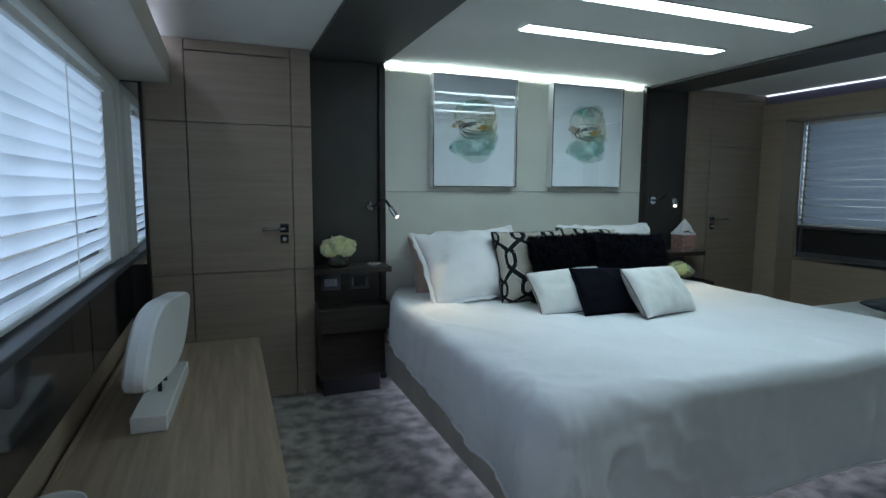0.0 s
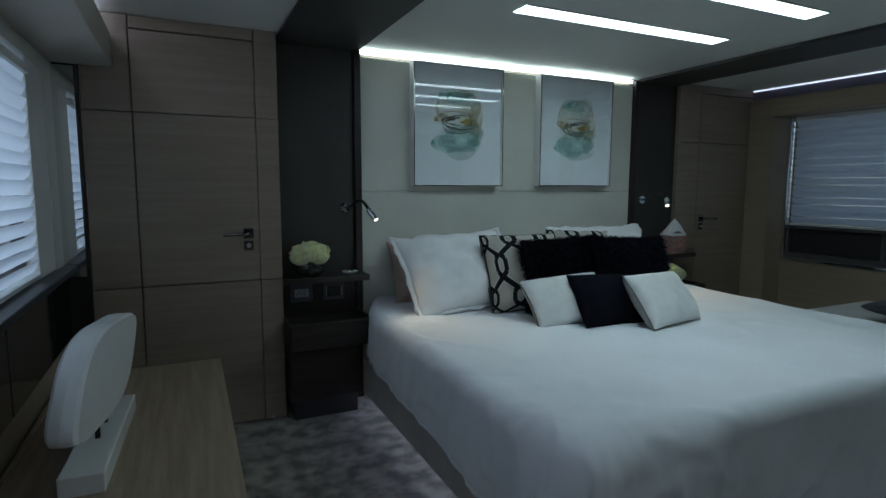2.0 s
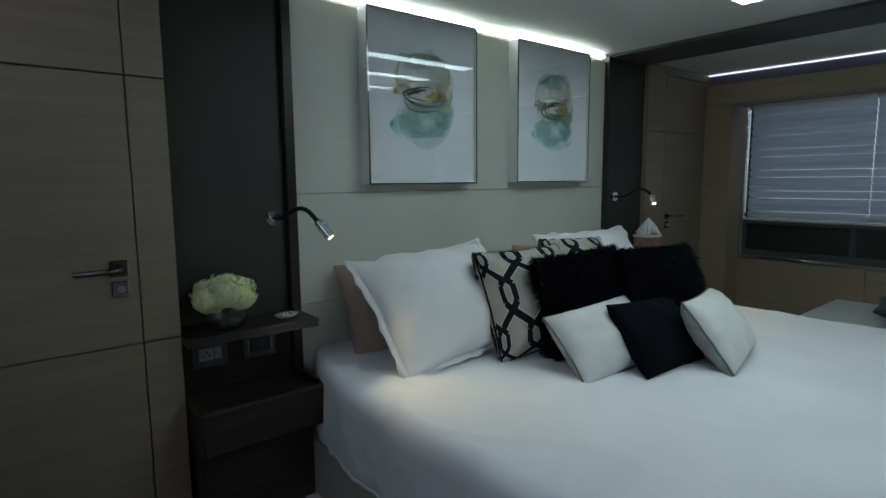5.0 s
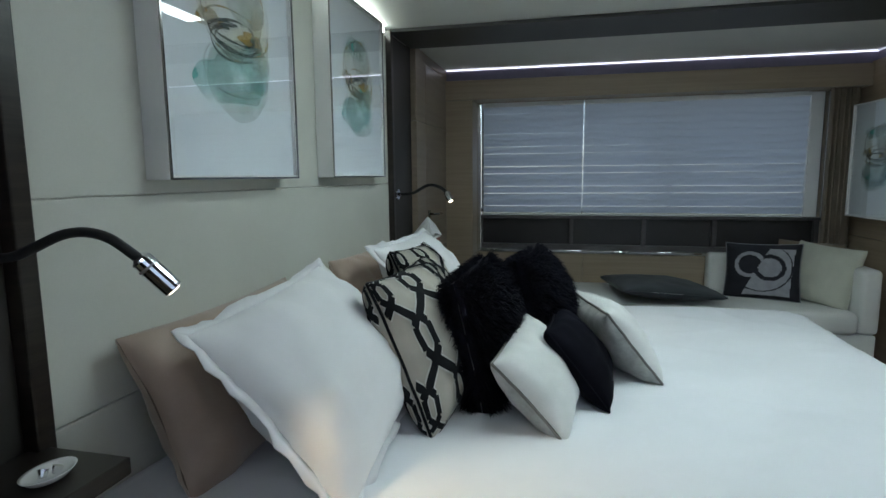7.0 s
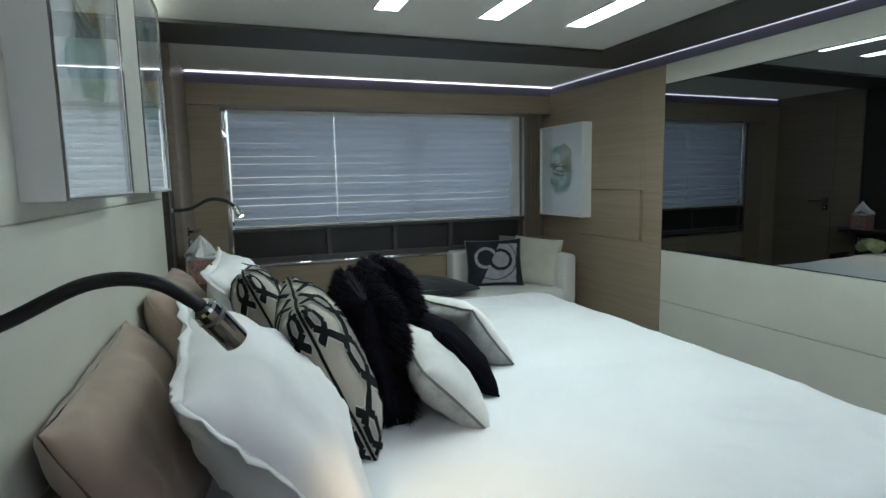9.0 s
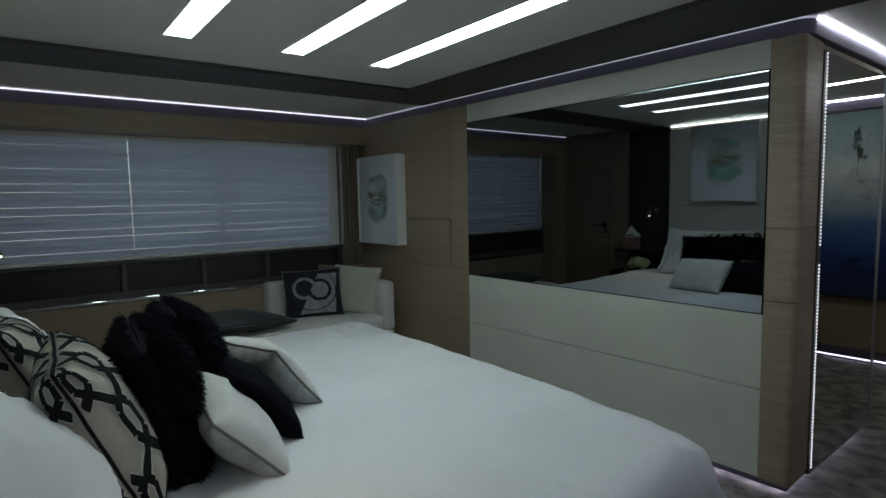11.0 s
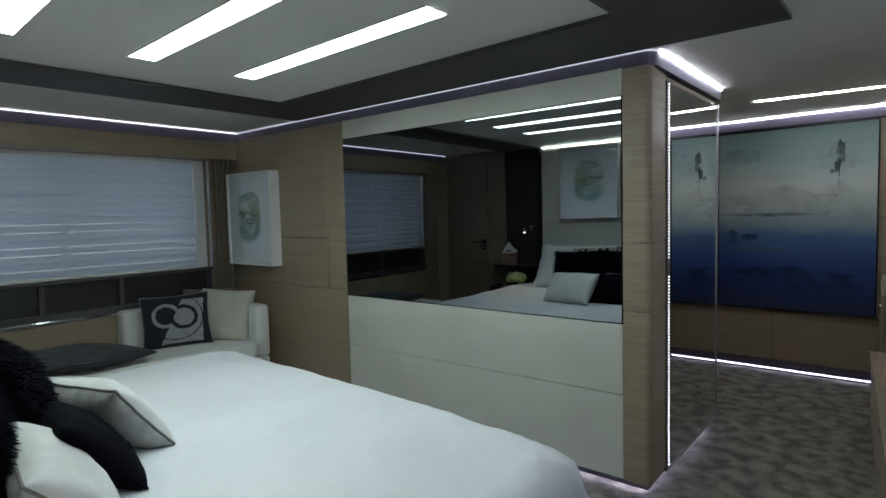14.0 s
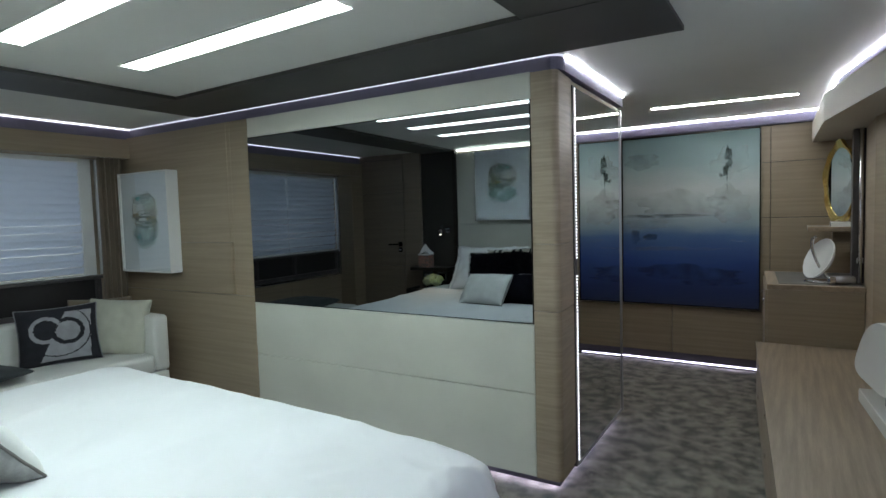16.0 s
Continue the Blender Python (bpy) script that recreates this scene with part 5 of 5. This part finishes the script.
for name, mat, test, lift in (("pale_field", GREY_KNIT, diag, 0.0012),
                              ("pale_ring", GREY_KNIT, lambda u, v: ring_patch(-0.30, 0.18, 0.36, 0.40, 0.16)(u, v) and not diag(u, v), 0.0014),
                              ("dark_ring", NAVY_KNIT, lambda u, v: ring_patch(0.22, 0.08, 0.36, 0.40, 0.16)(u, v) and diag(u, v), 0.0026),
                              ("chain_line", NAVY_KNIT, lambda u, v: ring_patch(0.0, 0.1, 0.80, 0.85, 0.022)(u, v) and diag(u, v), 0.0028)):
    bm = bmesh.new()
    lay_patch(bm, test, *KW, lift)
    part(name, bm, mat, knit, "plain knitted shape", world_coords=False)
pillow("throw_pillow", pose(4.11, 2.13, 0.508, 4, 3, 10), 0.66, 0.62, 0.12, GREY_CLOTH, "dark grey cloth pillow lying flat on the chaise", seed=44.0)

# ---------------------------------------------------------------- dresser and sculptures along the port side
DRESSER = 0.453
dr = thing("dresser", (-0.1, 1.5, 0), "long low oak dresser built along the hull side", "dresser")
FRONT = [(0.196, 3.58), (0.180, 1.90), (0.388, -0.715)]
part("top", prism([(-0.422, 3.58), (-0.422, 0.91), (-0.182, -0.39), (-0.182, -0.715)] + FRONT[::-1], 0.425, DRESSER, 0.003), OAK_TOP, dr, "pale oak top")
part("body", prism([(-0.422, 3.57), (-0.422, 0.91), (-0.182, -0.39), (-0.182, -0.705), (0.360, -0.705), (0.152, 1.90), (0.168, 3.57)], 0.06, 0.424), OAK_WALL, dr)
part("plinth", prism([(-0.40, 3.53), (-0.40, 0.91), (-0.17, -0.39), (-0.17, -0.67), (0.32, -0.67), (0.118, 1.90), (0.134, 3.53)], 0.0, 0.06), RUBBER, dr)
part("back_lip", box(-0.423, -0.408, 0.92, 3.57, 0.454, 0.463, 0.002), OAK_TOP, dr)
for (ax, ay), (bx, by), n in ((FRONT[0], FRONT[1], 2), (FRONT[1], FRONT[2], 3)):
    for i in range(n):
        f0, f1 = i / n, (i + 1) / n
        p0 = Vector((ax + (bx - ax) * f0, ay + (by - ay) * f0, 0))
        p1 = Vector((ax + (bx - ax) * f1, ay + (by - ay) * f1, 0))
        d = (p1 - p0).normalized()
        nrm = Vector((-d.y, d.x, 0))
        if nrm.x < 0:
            nrm = -nrm
        p0, p1 = p0 + d * 0.003, p1 - d * 0.003
        for z0, z1 in ((0.065, 0.239), (0.245, 0.420)):
            q = part("drawer_front", prism([(p0 - nrm * 0.026)[:2], (p1 - nrm * 0.026)[:2], (p1 - nrm * 0.006)[:2], (p0 - nrm * 0.006)[:2]], z0, z1, 0.002), OAK_WALL, dr)
            mid = (p0 + p1) / 2 - nrm * 0.006
            part("latch", tube([(mid.x, mid.y, (z0 + z1) / 2 + 0.06), (mid.x + nrm.x * 0.006, mid.y + nrm.y * 0.006, (z0 + z1) / 2 + 0.06)], 0.011, 14), CHROME, q, "flush chrome push latch")


def sculpture(x, y, z, turn, size=1.0, length=0.48, height=0.275, thick=0.065, yaw=0):
    m = pose(x, y, z, 0, 0, turn) @ Matrix.Scale(size, 4)
    s = thing("sculpture", m, "white lacquered rounded disc sculpture on a white block", "sculpture", "white disc sculptures")
    part("base", box(-0.050, 0.050, -0.270, 0.270, 0, 0.052, 0.004), WHITE_GLOSS, s, world_coords=False)
    for py in (-0.055, 0.055):
        part("peg", box(-0.006, 0.006, py - 0.006, py + 0.006, 0.050, 0.118), BLACK_PLASTIC, s, "black steel peg", world_coords=False)
    bm = bmesh.new()
    ring = []
    for k in range(72):
        a = 2 * math.pi * k / 72
        c, n = math.cos(a), math.sin(a)
        r = (abs(c) ** 2.7 + abs(n) ** 2.7) ** (-1 / 2.7)
        ring.append((r * c * length / 2 + 0.85 * r * n * height / 2, r * n * height / 2 + 0.008 * math.sin(3 * a + 0.6)))
    levels = []
    for q, f in ((-1, 0.955), (-0.75, 0.99), (0, 1.0), (0.75, 0.99), (1, 0.955)):
        levels.append([bm.verts.new((q * thick / 2, yy * f, 0.098 + height / 2 + zz * f)) for yy, zz in ring])
    for a, b in zip(levels, levels[1:]):
        for k in range(72):
            bm.faces.new((a[k], a[(k + 1) % 72], b[(k + 1) % 72], b[k]))
    bm.faces.new(levels[0][::-1])
    bm.faces.new(levels[-1])
    bmesh.ops.rotate(bm, verts=bm.verts, matrix=Matrix.Rotation(radians(yaw), 3, "Z"))
    part("disc", bm, WHITE_GLOSS, s, "white rounded disc", world_coords=False)
    part("eyelet", tube([(thick / 2 - 0.001, 0.12, 0.28), (thick / 2 + 0.003, 0.12, 0.28)], 0.008, 14), STEEL, s, world_coords=False)
    return s


sculpture(-0.194, 2.765, DRESSER, -3, 1.11, length=0.48, height=0.25, thick=0.07, yaw=-7)
sculpture(-0.157, 0.65, DRESSER, 5.5, 1.11, length=0.49, thick=0.07, yaw=6)
bowl = thing("bowl", (-0.355, 1.96, DRESSER), "small round white stone bowl on the dresser", "bowl")
part("body", lathe([(0.035, 0.0), (0.062, 0.015), (0.075, 0.045), (0.073, 0.062), (0.066, 0.060), (0.055, 0.025), (0.004, 0.016)], (-0.355, 1.96, DRESSER), 28), WHITE_GLOSS, bowl, smooth=True)

# ---------------------------------------------------------------- vanity end of the passage
va = thing("vanity_cabinet", (0.1, -0.95, 0), "tall oak vanity cabinet with a grey inlaid top", "cabinet")
part("body", prism([(-0.185, -0.722), (0.322, -0.722), (0.372, -1.585), (-0.185, -1.585)], 0.06, 0.800, 0.003), OAK_WALL, va)
part("plinth", prism([(-0.185, -0.75), (0.28, -0.75), (0.33, -1.58), (-0.185, -1.58)], 0.0, 0.06), RUBBER, va)
part("top", prism([(-0.188, -0.719), (0.326, -0.719), (0.378, -1.588), (-0.188, -1.588)], 0.801, 0.832, 0.003), OAK_TOP, va, "pale oak top")
part("inlay", prism([(-0.18, -0.78), (0.262, -0.78), (0.305, -1.52), (-0.18, -1.52)], 0.8325, 0.835), GREY_TOP, va, "grey leather inlay")
for y0, y1, xa, xb in ((-0.73, -1.15, 0.324, 0.347), (-1.16, -1.58, 0.348, 0.372)):
    q = part("cabinet_door", prism([(xa - 0.002, y0), (xb - 0.002, y1), (xb + 0.012, y1), (xa + 0.012, y0)], 0.07, 0.795, 0.002), OAK_WALL, va)
    part("latch", tube([(xa + 0.02, y0 - 0.05, 0.72), (xa + 0.03, y0 - 0.05, 0.72)], 0.011, 14), CHROME, q)

sh = thing("wall_shelf", (-0.05, -0.8, 1.175), "short pale oak shelf fixed to the wall", "shelf")
part("board", box(-0.188, 0.112, -1.02, -0.60, 1.176, 1.204, 0.003), OAK_TOP, sh)
part("bracket", box(-0.188, -0.02, -0.84, -0.80, 1.10, 1.175, 0.003), OAK_WALL, sh)

gm = thing("gold_mirror", (-0.055, -0.72, 1.204), "round mirror in a wavy gold-leaf ring on white block", "mirror")
part("base", box(-0.105, -0.005, -0.80, -0.62, 1.2045, 1.232, 0.003), WHITE_GLOSS, gm)
ring, disc = bmesh.new(), bmesh.new()
prev = None
rimv = []
for k in range(65):
    a = 2 * math.pi * k / 64
    w = 0.030 + 0.010 * math.sin(5 * a) + 0.006 * math.sin(9 * a)
    quad = []
    for rr, dx in ((0.175, 0.006), (0.175 + w, 0.016), (0.175 + w, 0.0), (0.175, -0.006)):
        quad.append(ring.verts.new((-0.055 + dx, -0.71 + rr * 0.85 * math.cos(a), 1.470 + rr * 1.18 * math.sin(a))))
    if prev:
        for i in range(4):
            ring.faces.new((prev[i], prev[(i + 1) % 4], quad[(i + 1) % 4], quad[i]))
    prev = quad
    if k < 64:
        rimv.append(disc.verts.new((-0.053, -0.71 + 0.176 * 0.85 * math.cos(a), 1.470 + 0.176 * 1.18 * math.sin(a))))
disc.faces.new(rimv)
swing = Matrix.Translation((-0.055, -0.71, 0)) @ Matrix.Rotation(radians(24), 4, "Z") @ Matrix.Translation((0.055, 0.71, 0))
ring, disc = turned(ring, swing), turned(disc, swing)
part("ring", ring, GOLD, gm, "hammered gold ring")
part("glass", disc, MIRROR, gm, "round mirror glass")

vm = thing("vanity_mirror", (0.06, -0.58, 0.881), "round tilted white vanity mirror on a chrome hoop", "vanity mirror")
vt = pose(0.055, -0.60, 1.015, 0, 66, 28)
part("shell", turned(lathe([(0.02, -0.045), (0.09, -0.032), (0.125, -0.006), (0.130, 0.004), (0.124, 0.008), (0.118, 0.004), (0.003, 0.004)], (0, 0, 0), 36), vt), WHITE_GLOSS, vm, "white rounded shell", smooth=True)
part("hoop", tube([(0.02 + 0.10 * math.sin(a) * 0.5 + 0.05 * math.cos(a), -0.50 - 0.05 * math.sin(a), 1.015 + 0.135 * math.cos(a)) for a in (math.pi * (0.02 + 0.94 * k / 24) for k in range(25))], 0.009, 10), CHROME, vm, "chrome hoop", smooth=True)
part("foot", lathe([(0.085, 0.0), (0.085, 0.008), (0.06, 0.012), (0.012, 0.016)], (0.045, -0.55, 0.881), 28), CHROME, vm, smooth=True)
wc = thing("wall_panel", (-0.13, -0.48, 0.9), "dark narrow wall panel with a polished metal edge", "wall panel")
part("panel", box(-0.188, -0.098, -0.60, -0.50, 0.885, 1.76, 0.004), DARK_FRAME, wc)
part("edge", tube([(-0.135, -0.488, 0.89), (-0.135, -0.488, 1.77)], 0.011, 12), CHROME, wc, "polished metal rail", smooth=True)
part("bracket", box(-0.150, -0.12, -0.50, -0.486, 1.0, 1.03), STEEL, wc)
dry = thing("hair_dryer", (-0.06, -0.43, 0.881), "silver hair dryer lying on the vanity top", "hair dryer")
part("barrel", tube([(-0.02, -0.42, 0.908), (0.0, -0.42, 0.908), (-0.08, -0.44, 0.908), (-0.11, -0.447, 0.908)], [0.018, 0.024, 0.026, 0.020], 18), STEEL, dry, smooth=True)
part("nozzle", tube([(-0.018, -0.418, 0.908), (0.012, -0.411, 0.908)], [0.020, 0.026], 18), CHROME, dry)
part("grip", tube([(-0.07, -0.44, 0.905), (-0.05, -0.52, 0.893)], [0.013, 0.011], 12), BLACK_PLASTIC, dry, smooth=True)

# the fittings over the vanity sit further back
SHIFT = Matrix.Translation((0.192, 3.342, 1.335)) @ Matrix.Scale(1.1, 4) @ Matrix.Translation((-0.192, -3.342, -1.335))
for ob in (sh, gm, vm, wc, dry):
    ob.matrix_basis = SHIFT @ ob.matrix_basis
